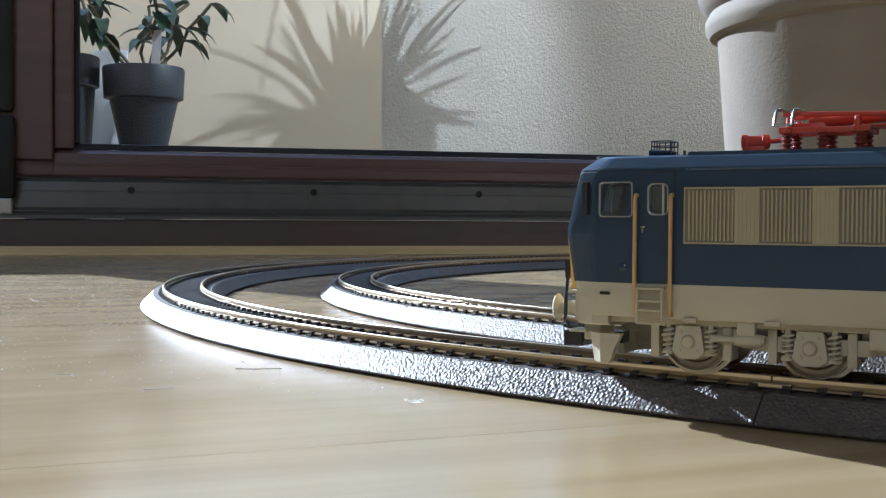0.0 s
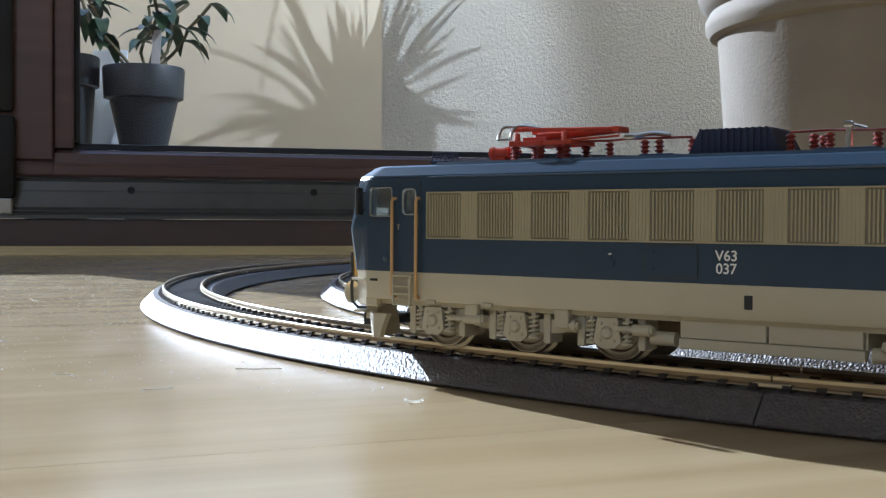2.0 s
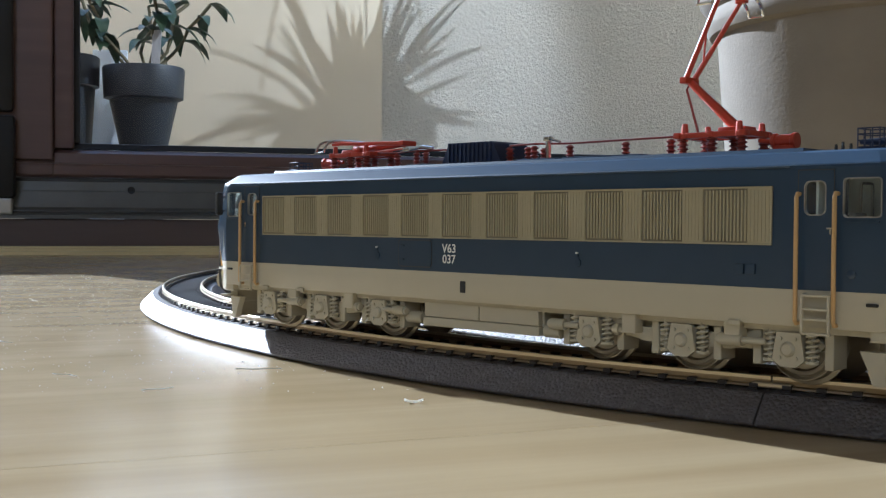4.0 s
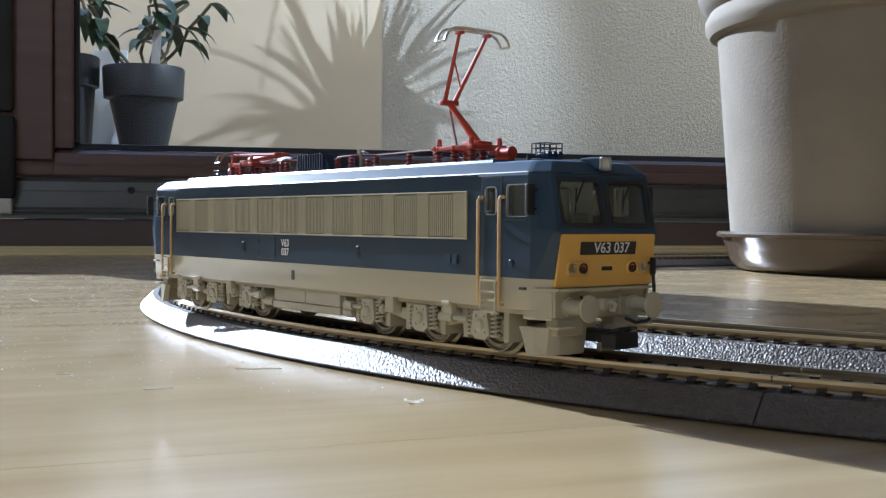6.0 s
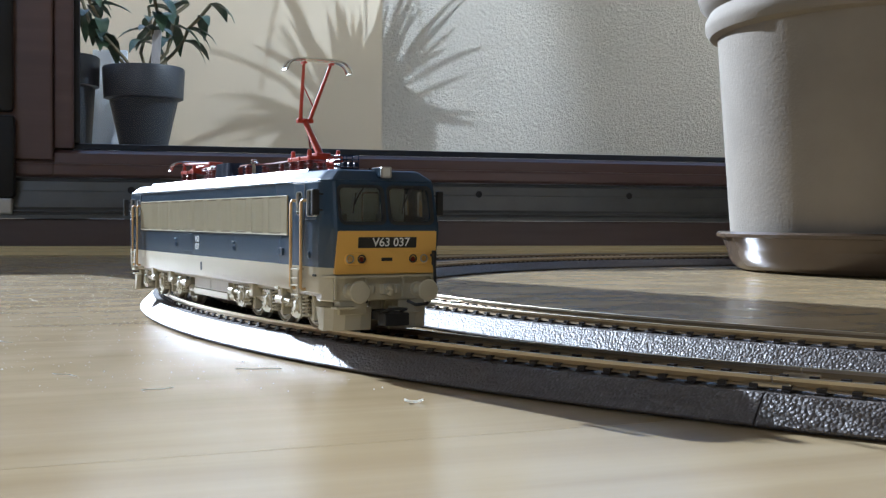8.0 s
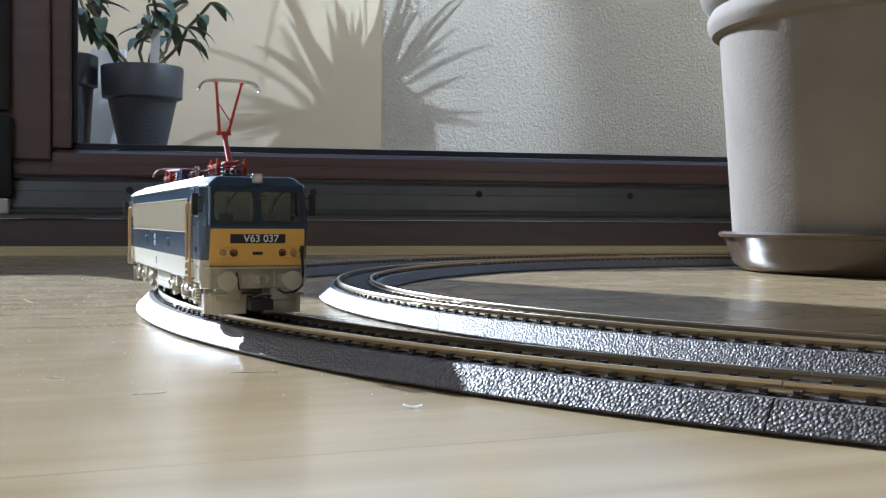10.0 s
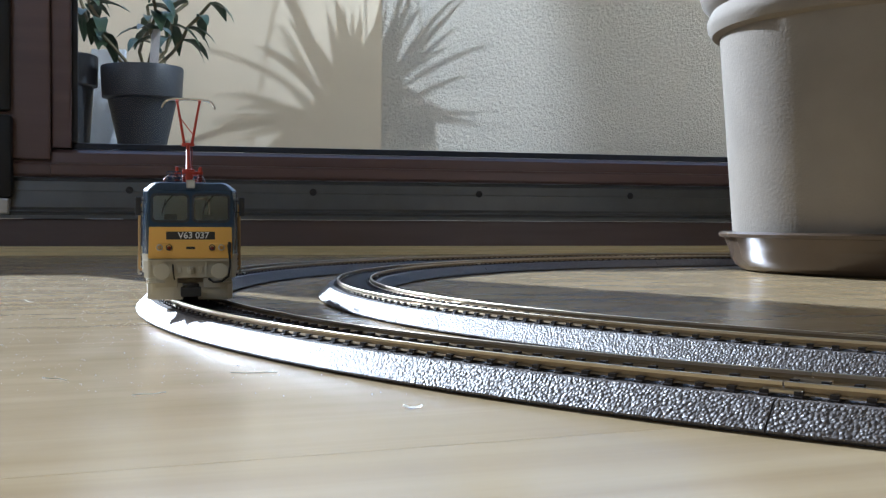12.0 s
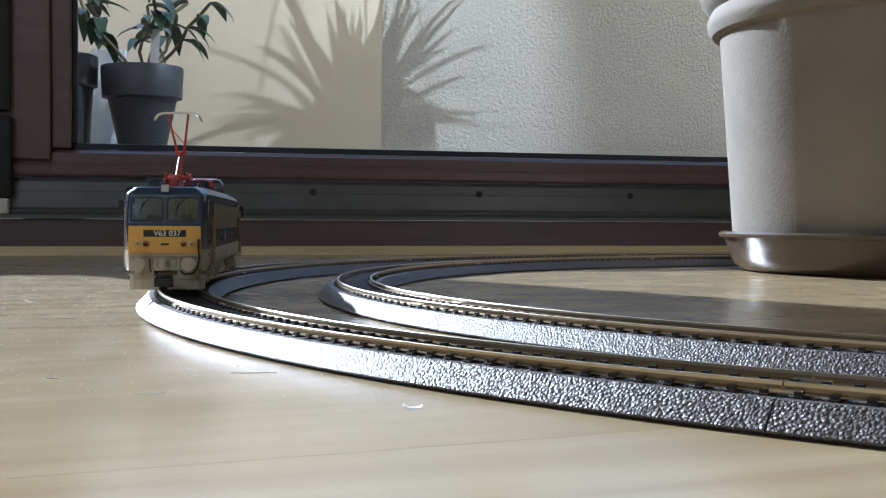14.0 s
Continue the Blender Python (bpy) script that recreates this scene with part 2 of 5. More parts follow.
def rod(bm, p0, p1, r, seg=8, r1=None):
    p0, p1 = Vector(p0), Vector(p1)
    q = (p1 - p0).to_track_quat("Z", "Y").to_matrix()
    r1 = r if r1 is None else r1
    rings = []
    for p, rr in ((p0, r), (p1, r1)):
        rings.append([bm.verts.new(p + q @ Vector((rr * math.cos(a), rr * math.sin(a), 0))) for a in (2 * math.pi * i / seg for i in range(seg))])
    for i in range(seg):
        bm.faces.new((rings[0][i], rings[0][(i + 1) % seg], rings[1][(i + 1) % seg], rings[1][i]))
    bm.faces.new(rings[0][::-1])
    bm.faces.new(rings[1])
    return bm


def wire(bm, pts, r, seg=6):
    """A bent round bar through the points."""
    pts = [Vector(p) for p in pts]
    rings = []
    up = None
    for i, p in enumerate(pts):
        d = (pts[min(i + 1, len(pts) - 1)] - pts[max(i - 1, 0)]).normalized()
        if up is None:
            up = d.orthogonal().normalized()
        up = (up - d * up.dot(d)).normalized()
        s = d.cross(up)
        rings.append([bm.verts.new(p + r * (up * math.cos(a) + s * math.sin(a))) for a in (2 * math.pi * k / seg for k in range(seg))])
    for a, b in zip(rings, rings[1:]):
        for k in range(seg):
            bm.faces.new((a[k], a[(k + 1) % seg], b[(k + 1) % seg], b[k]))
    bm.faces.new(rings[0][::-1])
    bm.faces.new(rings[-1])
    return bm


def lathe(bm, profile, seg=48, m=None):
    """Turns (radius, height) pairs about z; ends close where the radius is 0."""
    rings, vs = [], []
    for r, z in profile:
        if r <= 1e-9:
            ring = [bm.verts.new((0, 0, z))]
        else:
            ring = [bm.verts.new((r * math.cos(a), r * math.sin(a), z)) for a in (2 * math.pi * i / seg for i in range(seg))]
        rings.append(ring)
        vs += ring
    for a, b in zip(rings, rings[1:]):
        for i in range(seg):
            j = (i + 1) % seg
            if len(a) == 1 and len(b) > 1:
                bm.faces.new((a[0], b[j], b[i]))
            elif len(b) == 1 and len(a) > 1:
                bm.faces.new((a[i], a[j], b[0]))
            elif len(a) > 1:
                bm.faces.new((a[i], a[j], b[j], b[i]))
    if m is not None:
        bmesh.ops.transform(bm, matrix=m, verts=vs)
    return bm


def loft(bm, rings, cap=True):
    vr = [[bm.verts.new(p) for p in ring] for ring in rings]
    n = len(vr[0])
    for a, b in zip(vr, vr[1:]):
        for k in range(n):
            bm.faces.new((a[k], a[(k + 1) % n], b[(k + 1) % n], b[k]))
    if cap:
        bm.faces.new(vr[0][::-1])
        bm.faces.new(vr[-1])
    return bm


def prism(bm, outline, d0, d1, axis):
    """Sweeps a closed outline of 2D points along x, y or z from d0 to d1."""
    def put(p, d):
        return {"x": (d, p[0], p[1]), "y": (p[0], d, p[1]), "z": (p[0], p[1], d)}[axis]
    return loft(bm, [[put(p, d0) for p in outline], [put(p, d1) for p in outline]])


def rounded(x0, x1, z0, z1, r, n=4):
    pts = []
    for cx, cz, a0 in ((x1 - r, z1 - r, 0), (x0 + r, z1 - r, 90), (x0 + r, z0 + r, 180), (x1 - r, z0 + r, 270)):
        for i in range(n + 1):
            a = radians(a0 + 90 * i / n)
            pts.append((cx + r * math.cos(a), cz + r * math.sin(a)))
    return pts


def BM():
    return bmesh.new()


# ---- the room ----
def whole(name, bm, material, label="", category="", kind="structure", smooth=False, at=None):
    return tagged(part(name, bm, material, None, label, smooth, at), "", category, "", kind)


def wall_box(bm, u0, u1, n0, n1, z0, z1, bev=0.0):
    return box(bm, u0, u1, n0, n1, z0, z1, bev)


ROOM_X0, ROOM_X1, ROOM_Y0, CEIL, WIN_TOP = -3.0, 3.2, -2.2, 2.5, 1.3
CEIL_U = (CEIL - WALL_Z) / WALL_K   # the ceiling in the drawing of the window front


def clip(bm, co, no):
    """Cuts away what lies beyond a plane and closes the cut."""
    r = bmesh.ops.bisect_plane(bm, geom=bm.verts[:] + bm.edges[:] + bm.faces[:], plane_co=co, plane_no=no, clear_outer=True, dist=1e-6)
    es = [e for e in r["geom_cut"] if isinstance(e, bmesh.types.BMEdge)]
    if es:
        bmesh.ops.holes_fill(bm, edges=es)
    return bm


def build_room():
    # sub-floor under the planks
    bm = BM()
    box(bm, ROOM_X0 - 0.15, ROOM_X1 + 0.15, ROOM_Y0 - 0.15, 3.2, -0.06, -0.012)
    clip(bm, on_wall(0, 0.019, 0), WALL_N)
    floor = whole("floor", bm, M_SLAB, "pale maple laminate floor with a glossy worn finish", "floor")
    # outer wall: a low base, a pier at each end and a lintel over the openings
    bm = BM()
    wall_box(bm, -4.1, -1.95, 0.02, 0.30, -0.08, CEIL_U)
    wall_box(bm, 1.35, 4.5, 0.02, 0.30, -0.08, CEIL_U)
    # unseen lintel, set low to hold back sun and bounce light in the room
    wall_box(bm, -1.95, 1.35, 0.02, 0.30, WIN_TOP, CEIL_U)
    whole("wall_window", bm, M_PLASTER, "plastered wall around the patio windows", "wall", at=WALL_M)
    bm = BM()
    box(bm, ROOM_X0 - 0.15, ROOM_X0, ROOM_Y0 - 0.2, 3.2, -0.06, CEIL)
    clip(bm, on_wall(0, 0.019, 0), WALL_N)
    whole("wall_west", bm, M_PLASTER, "plain plastered room wall", "wall")
    bm = BM()
    box(bm, ROOM_X1, ROOM_X1 + 0.15, ROOM_Y0 - 0.2, 3.2, -0.06, CEIL)
    clip(bm, on_wall(0, 0.019, 0), WALL_N)
    whole("wall_east", bm, M_PLASTER, "plain plastered room wall", "wall")
    bm = BM()
    # leaves a made-up opening for the fill lamp
    box(bm, ROOM_X0, -1.6, ROOM_Y0 - 0.15, ROOM_Y0, -0.06, CEIL)
    box(bm, -0.2, ROOM_X1, ROOM_Y0 - 0.15, ROOM_Y0, -0.06, CEIL)
    box(bm, -1.6, -0.2, ROOM_Y0 - 0.15, ROOM_Y0, -0.06, 0.8)
    box(bm, -1.6, -0.2, ROOM_Y0 - 0.15, ROOM_Y0, 2.0, CEIL)
    whole("wall_south", bm, M_PLASTER, "plain plastered room wall", "wall")
    bm = BM()
    box(bm, ROOM_X0 - 0.2, ROOM_X1 + 0.2, ROOM_Y0 - 0.2, 3.4, CEIL, CEIL + 0.12)
    clip(bm, on_wall(0, 0.32, 0), WALL_N)
    whole("ceiling", bm, M_CEIL, "white painted ceiling", "ceiling")
    return floor


FLOOR = build_room()


def build_windows():
    """The fixed frame, threshold, two sashes and the panes."""
    fr = thing("window_1", "dark mahogany patio window with a wide glass pane", "window", WALL_M, kind="structure")
    # bottom board over the floor
    bm = box(BM(), -1.95, 1.35, -0.030, 0.02, FOOT, 0.0395, 0.002)
    part("bottom_board", bm, M_DARKFRAME, fr, "dark brown bottom board")
    # metal threshold with ridges
    prof = [(-0.036, 0.0400), (0.02, 0.0400), (0.02, 0.097), (-0.014, 0.097), (-0.016, 0.0935), (-0.020, 0.092), (-0.022, 0.080), (-0.0225, 0.0785),
            (-0.024, 0.078), (-0.026, 0.056), (-0.030, 0.053), (-0.034, 0.0515), (-0.034, 0.050), (-0.031, 0.049), (-0.033, 0.046), (-0.036, 0.045)]
    bm = prism(BM(), prof, -1.95, 1.35, "x")
    th = part("threshold", bm, M_THRESH, fr, "dark ridged metal threshold")
    for u in (-0.385, -0.125, 0.13, 0.38):
        bm = BM()
        lathe(bm, [(0, 0.0012), (0.0022, 0.0012), (0.003, 0.0006), (0.0045, 0.0008), (0.0052, 0.0)], 16)
        bmesh.ops.transform(bm, matrix=pose(u, -0.0245, 0.0805, 90, 0, 0), verts=bm.verts)
        part("screw", bm, M_BLACK, th, smooth=True)
    # frame posts: left of the pane and beyond
    for a, b, n0, c in ((-0.620, -0.4903, -0.026, 0.1216), (1.27, 1.35, -0.012, 0.097), (-1.95, -1.88, -0.012, 0.097)):
        bm = box(BM(), a, b, n0, 0.03, c, WIN_TOP, 0.003)
        part("frame_post", bm, M_FRAME, fr)
    bm = prism(BM(), [(-0.020, 0.0985), (0.03, 0.0985), (0.03, 0.1212), (-0.016, 0.1212), (-0.016, 0.1175), (-0.022, 0.1165), (-0.024, 0.113), (-0.024, 0.102)], -0.6205, -0.4905, "x")
    part("post_foot", bm, M_FRAME, fr)
    bm = box(BM(), -1.88, 1.27, -0.012, 0.055, WIN_TOP - 0.08, WIN_TOP, 0.003)
    part("frame_head", bm, M_DARKFRAME, fr)
    # sash: bottom rail with stepped profile, stiles, top rail, glazing bead
    for u0, u1, nm in ((-0.490, 1.265, "sash"), (-1.875, -0.6245, "sash")):
        wl = 0.027 if u0 > -1 else 0.067
        prof = [(-0.020, 0.0985), (0.03, 0.0985), (0.03, 0.1385), (0.012, 0.1385), (-0.006, 0.1365), (-0.014, 0.132), (-0.0155, 0.120), (-0.016, 0.1175), (-0.022, 0.1165), (-0.024, 0.113), (-0.024, 0.102)]
        bm = prism(BM(), prof, u0, u1, "x")
        sash = part(nm, bm, M_FRAME, fr, "mahogany brown sash rail")
        for a, b in ((u0, u0 + wl), (u1 - 0.065, u1)):
            bm = box(BM(), a, b, -0.0155, 0.03, 0.1385, WIN_TOP - 0.085, 0.003)
            part("stile", bm, M_FRAME, sash)
        bm = box(BM(), u0 + wl, u1 - 0.065, -0.0155, 0.03, WIN_TOP - 0.145, WIN_TOP - 0.085, 0.003)
        part("top_rail", bm, M_FRAME, sash)
        bm = BM()
        prism(bm, [(-0.004, 0.1387), (0.010, 0.1387), (0.010, 0.1475), (0.002, 0.1465)], u0 + wl, u1 - 0.065, "x")
        box(bm, u0 + wl, u0 + wl + 0.008, -0.004, 0.010, 0.1475, WIN_TOP - 0.145)
        box(bm, u1 - 0.073, u1 - 0.065, -0.004, 0.010, 0.1475, WIN_TOP - 0.145)
        part("glazing_bead", bm, M_GASKET, sash, "dark glazing bead")
        bm = box(BM(), u0 + wl, u1 - 0.065, 0.012, 0.018, 0.139, WIN_TOP - 0.146)
        part("pane", bm, M_PANE, sash, "clear dusty glass pane")
    # light wood trim along the foot
    bm = prism(BM(), [(-0.0305, FOOT + 0.0002), (-0.0305, 0.0012), (-0.0345, 0.0018), (-0.037, 0.0010), (-0.0375, -0.0010), (-0.0390, -0.0012), (-0.0410, -0.0018), (-0.0420, -0.0050), (-0.0440, -0.0054), (-0.0460, -0.0062), (-0.0475, FOOT + 0.0002)], -2.6, 2.6, "x")
    whole("trim", bm, M_TRIM, "light wood floor trim under the window", "trim", at=WALL_M)
    # roller-guide or hinge cover at the left jamb
    hg = thing("hinge_cover", "black plastic hinge cover with a steel pin at the frame", "hinge", WALL_M)
    part("cover", box(BM(), -0.66, -0.541, -0.042, -0.013, 0.186, 0.40, 0.006), M_BLACK, hg, smooth=True)
    part("lower_cover", box(BM(), -0.66, -0.539, -0.046, -0.013, 0.068, 0.181, 0.006), M_BLACK, hg, smooth=True)
    part("pin", box(BM(), -0.62, -0.542, -0.040, -0.016, 0.045, 0.0675, 0.003), M_SILVER, hg, "dull steel pin")


build_windows()


# made-up window, unseen behind the camera, to hold the added fill lamp
def build_fill_window():
    win = thing("window_2", "added dark mahogany window around the fill lamp, out of view", "window", pose(-0.9, ROOM_Y0 - 0.10, 1.4), kind="structure")
    for a, b, c, d in ((-0.699, 0.699, -0.599, -0.53), (-0.699, 0.699, 0.53, 0.599), (-0.699, -0.63, -0.529, 0.529), (0.63, 0.699, -0.529, 0.529)):
        part("window_frame", box(BM(), a, b, -0.03, 0.03, c, d, 0.003), M_FRAME, win)
    part("pane", box(BM(), -0.629, 0.629, -0.003, 0.003, -0.529, 0.529), M_PANE, win)


build_fill_window()

PARAPET = 0.70


def build_outside():
    bm = box(BM(), -4.6, 4.6, 0.056, 1.10, -0.10, -0.02)
    whole("balcony_slab", bm, M_SLAB, "grey tiled balcony floor outside the window", "balcony floor", at=WALL_M)
    bm = box(BM(), 0.171, 4.6, 0.90, 1.05, -0.02, PARAPET)
    whole("parapet_stucco", bm, M_STUCCO, "cream roughcast balcony parapet in reflected sun", "parapet", at=WALL_M)
    bm = box(BM(), -4.6, 0.1705, 0.895, 1.05, -0.02, PARAPET)
    whole("parapet_smooth", bm, M_SMOOTH, "smooth cream rendered balcony parapet", "parapet", at=WALL_M)
    bm = BM()
    box(bm, -200, 200, -200, 200, -3.2, -3.0)
    whole("ground", bm, M_GROUND, "garden ground below the balcony", "ground")


build_outside()


def leaf(bm, base, way, length, width, droop, rng, seg=4):
    """One pointed leaf blade with a folded midrib that bends down along its length."""
    way = Vector(way).normalized()
    side = way.cross(Vector((0, 0, 1)))
    side = side.normalized() if side.length > 1e-4 else Vector((1, 0, 0))
    p, d = Vector(base), way.copy()
    rows = []
    for i in range(seg + 1):
        k = i / seg
        w = width * math.sin(math.pi * min(0.98, 0.10 + 0.88 * k)) ** 0.8 * (1 - 0.15 * k)
        rows.append((bm.verts.new(p + side * w / 2 + Vector((0, 0, w * 0.18))), bm.verts.new(p), bm.verts.new(p - side * w / 2 + Vector((0, 0, w * 0.18)))))
        d = (d + Vector((0, 0, -droop / seg))).normalized()
        p = p + d * length / seg
    for a, b in zip(rows, rows[1:]):
        bm.faces.new((a[0], a[1], b[1], b[0]))
        bm.faces.new((a[1], a[2], b[2], b[1]))


def build_dark_pot():
    rng = random.Random(4)
    th = thing("potted_plant", "dark grey plastic pot with a leafy green plant", "potted plant", wall_place(-0.366, 0.50, -0.02) @ Matrix.Diagonal((1.13, 1.13, 1.13, 1)))
    bm = lathe(BM(), [(0, 0.0), (0.027, 0.0), (0.029, 0.004), (0.037, 0.165), (0.0545, 0.245), (0.055, 0.248), (0.064, 0.251), (0.0665, 0.299), (0.065, 0.302), (0.062, 0.299), (0.060, 0.285), (0, 0.285)], 48)
    part("pot", bm, M_DPOT, th, "dark grey plastic pot", True)
    part("soil", lathe(BM(), [(0, 0.290), (0.03, 0.292), (0.0595, 0.287)], 24), M_SOIL, th)
    bm = BM()
    tips = []
    for i in range(6):
        a = rng.uniform(0, 6.28)
        p = Vector((0.02 * math.cos(a), 0.02 * math.sin(a), 0.288))
        pts = [p]
        for k in range(6):
            p = p + Vector((0.013 * math.cos(a) + rng.uniform(-.012, .012), 0.013 * math.sin(a) + rng.uniform(-.012, .012), 0.022))
            pts.append(p)
        wire(bm, pts, 0.003, 6)
        tips += pts[3:]
    part("stems", bm, M_STEM, th, "thin brown stems", True)
    for p in tips:
        for j in range(2):
            bm = BM()
            a = rng.uniform(0, 6.28)
            leaf(bm, p, (math.cos(a), math.sin(a), 0.35), rng.uniform(0.045, 0.075), rng.uniform(0.018, 0.028), rng.uniform(0.8, 2.4), rng)
            part("leaf", bm, M_LEAF, th, smooth=True)
    bm = box(BM(), -0.007, 0.007, -0.0005, 0.0005, 0.0, 0.11, 0, pose(0.030, -0.050, 0.275, 4, 4, 10))
    part("tag", bm, M_TAG, th, "white plastic plant tag")


build_dark_pot()


def build_small_pot():
    """A second, empty pot beside the plant, mostly behind the window post."""
    th = thing("nursery_pot", "empty dark plastic nursery pot beside the plant", "plant pot", wall_place(-0.522, 0.50, -0.02) @ Matrix.Diagonal((1.2, 1.2, 1.2, 1)))
    bm = lathe(BM(), [(0, 0.0), (0.040, 0.0), (0.042, 0.004), (0.058, 0.25), (0.064, 0.252), (0.065, 0.296), (0.062, 0.298), (0.059, 0.290), (0.055, 0.25), (0.040, 0.01), (0, 0.01)], 40)
    part("pot", bm, M_DPOT, th, "", True)


build_small_pot()


def build_board():
    m = wall_place(-0.438, 0.64, -0.02) @ pose(0, 0, 0, -6, 0, 4)
    bm = box(BM(), -0.034, 0.034, -0.006, 0.006, 0.0, 0.40, 0.003)
    ob = part("board", bm, mat("pale_blue_board", (0.84, 0.90, 0.95), 0.5, vary=0.06, vscale=12), None, "", False, m)
    tagged(ob, "pale blue board leaning behind the plant pot", "board")


build_board()


def build_palm():
    """Hangs before the window above the line of sight; its shadow falls on the parapet."""
    rng = random.Random(8)
    th = thing("potted_palm", "yucca palm in a wide hanging clay pot", "potted palm", wall_place(0.300, 0.44, 0.541))
    part("pot", lathe(BM(), [(0, 0.02), (0.066, 0.02), (0.076, 0.085), (0.082, 0.088), (0.083, 0.105), (0.077, 0.105), (0.073, 0.098), (0, 0.098)], 40), M_POT, th, "", True)
    part("trunk", rod(BM(), (0, 0, 0.1), (0.0, 0, 0.19), 0.016, 10, 0.012), M_STEM, th)
    for i in range(64):
        bm = BM()
        a = i * 2.399
        e = rng.uniform(0.5, 3.6) if i % 3 else rng.uniform(0.3, 1.2)
        leaf(bm, (0.03 * math.cos(a), 0.03 * math.sin(a), rng.uniform(0.10, 0.15)), (math.cos(a), math.sin(a), e), rng.uniform(0.08, 0.15), 0.011, rng.uniform(0.2, 0.8), rng, 5)
        part("leaf", bm, M_LEAF, th, smooth=True)
    bm = BM()
    for k in range(3):
        a = k * 2.0944
        wire(bm, [(0.097 * math.cos(a), 0.097 * math.sin(a), 0.10), (0.05 * math.cos(a), 0.05 * math.sin(a), 0.4), (0, 0, 0.72)], 0.0012, 5)
    part("hanger", bm, M_BLACK, th, "thin wire hanger")
    bm = rod(BM(), (0.300, 0.3045, 1.300), (0.300, 0.45, 1.264), 0.006, 10)
    box(bm, 0.280, 0.320, 0.3005, 0.3075, 1.26, 1.40, 0.002)
    ob = part("wall_bracket", bm, M_BLACK, None, "", False, WALL_M)
    tagged(ob, "black metal wall bracket for a hanging pot", "bracket")


build_palm()


def build_big_pot():
    th = thing("plant_pot", "large pale clay plant pot with a rolled rim", "plant pot", pose(0.376, 0.922, 0.006))
    prof = [(0, 0.0), (0.128, 0.0), (0.1335, 0.003), (0.1365, 0.012), (0.1495, 0.184), (0.1500, 0.1855), (0.156, 0.1875), (0.1595, 0.193), (0.1600, 0.199), (0.1575, 0.2045), (0.1565, 0.2065), (0.1590, 0.2085),
            (0.1640, 0.2135), (0.1665, 0.222), (0.166, 0.232), (0.162, 0.240), (0.155, 0.243), (0.150, 0.238), (0.147, 0.20), (0.146, 0.19), (0, 0.19)]
    part("pot", lathe(BM(), prof, 128), M_POT, th, "pale clay body with a double rim", True)
    part("soil", lathe(BM(), [(0, 0.197), (0.08, 0.199), (0.1455, 0.193)], 40), M_SOIL, th)
    bm = lathe(BM(), [(0, 0.0), (0.127, 0.0), (0.1325, 0.0025), (0.1362, 0.008), (0.1445, 0.0270), (0.1485, 0.0275), (0.1490, 0.0300), (0.1475, 0.0318), (0.1435, 0.0312), (0.1385, 0.010), (0.135, 0.0045), (0, 0.0045)], 128)
    ob = part("saucer", bm, M_SAUCER, None, "", True, pose(0.376, 0.922, 0.0005))
    tagged(ob, "shiny brown plastic saucer under the clay pot", "saucer")


build_big_pot()

# ---- the track ----
CX, CY = 0.3719, 0.6384
R_OUT, R_IN = 0.5057, 0.4200
RAIL_Z = 0.0093


def arc_loft(R, a0, a1, prof, n):
    """Sweeps (offset outwards, z) pairs along an arc; angles in degrees, clockwise from the near side."""
    rings = []
    for i in range(n + 1):
        th = radians(a0 + (a1 - a0) * i / n)
        rings.append([(-(R + o) * math.sin(th), -(R + o) * math.cos(th), z) for o, z in prof])
    return loft(BM(), rings)


def sleeper_mesh():
    bm = BM()
    box(bm, -0.0011, 0.0011, -0.0110, 0.0110, 0.0055, 0.00685, 0.0002)
    for y in (-0.00825, 0.00825):
        for s in (-1, 1):
            box(bm, -0.0009, 0.0009, y + s * 0.0013 - 0.0008, y + s * 0.0013 + 0.0008, 0.0069, 0.0077)
    me = bpy.data.meshes.new("sleeper")
    bm.to_mesh(me)
    bm.free()
    me.materials.append(M_SLEEPER)
    return me


SLEEPER = sleeper_mesh()


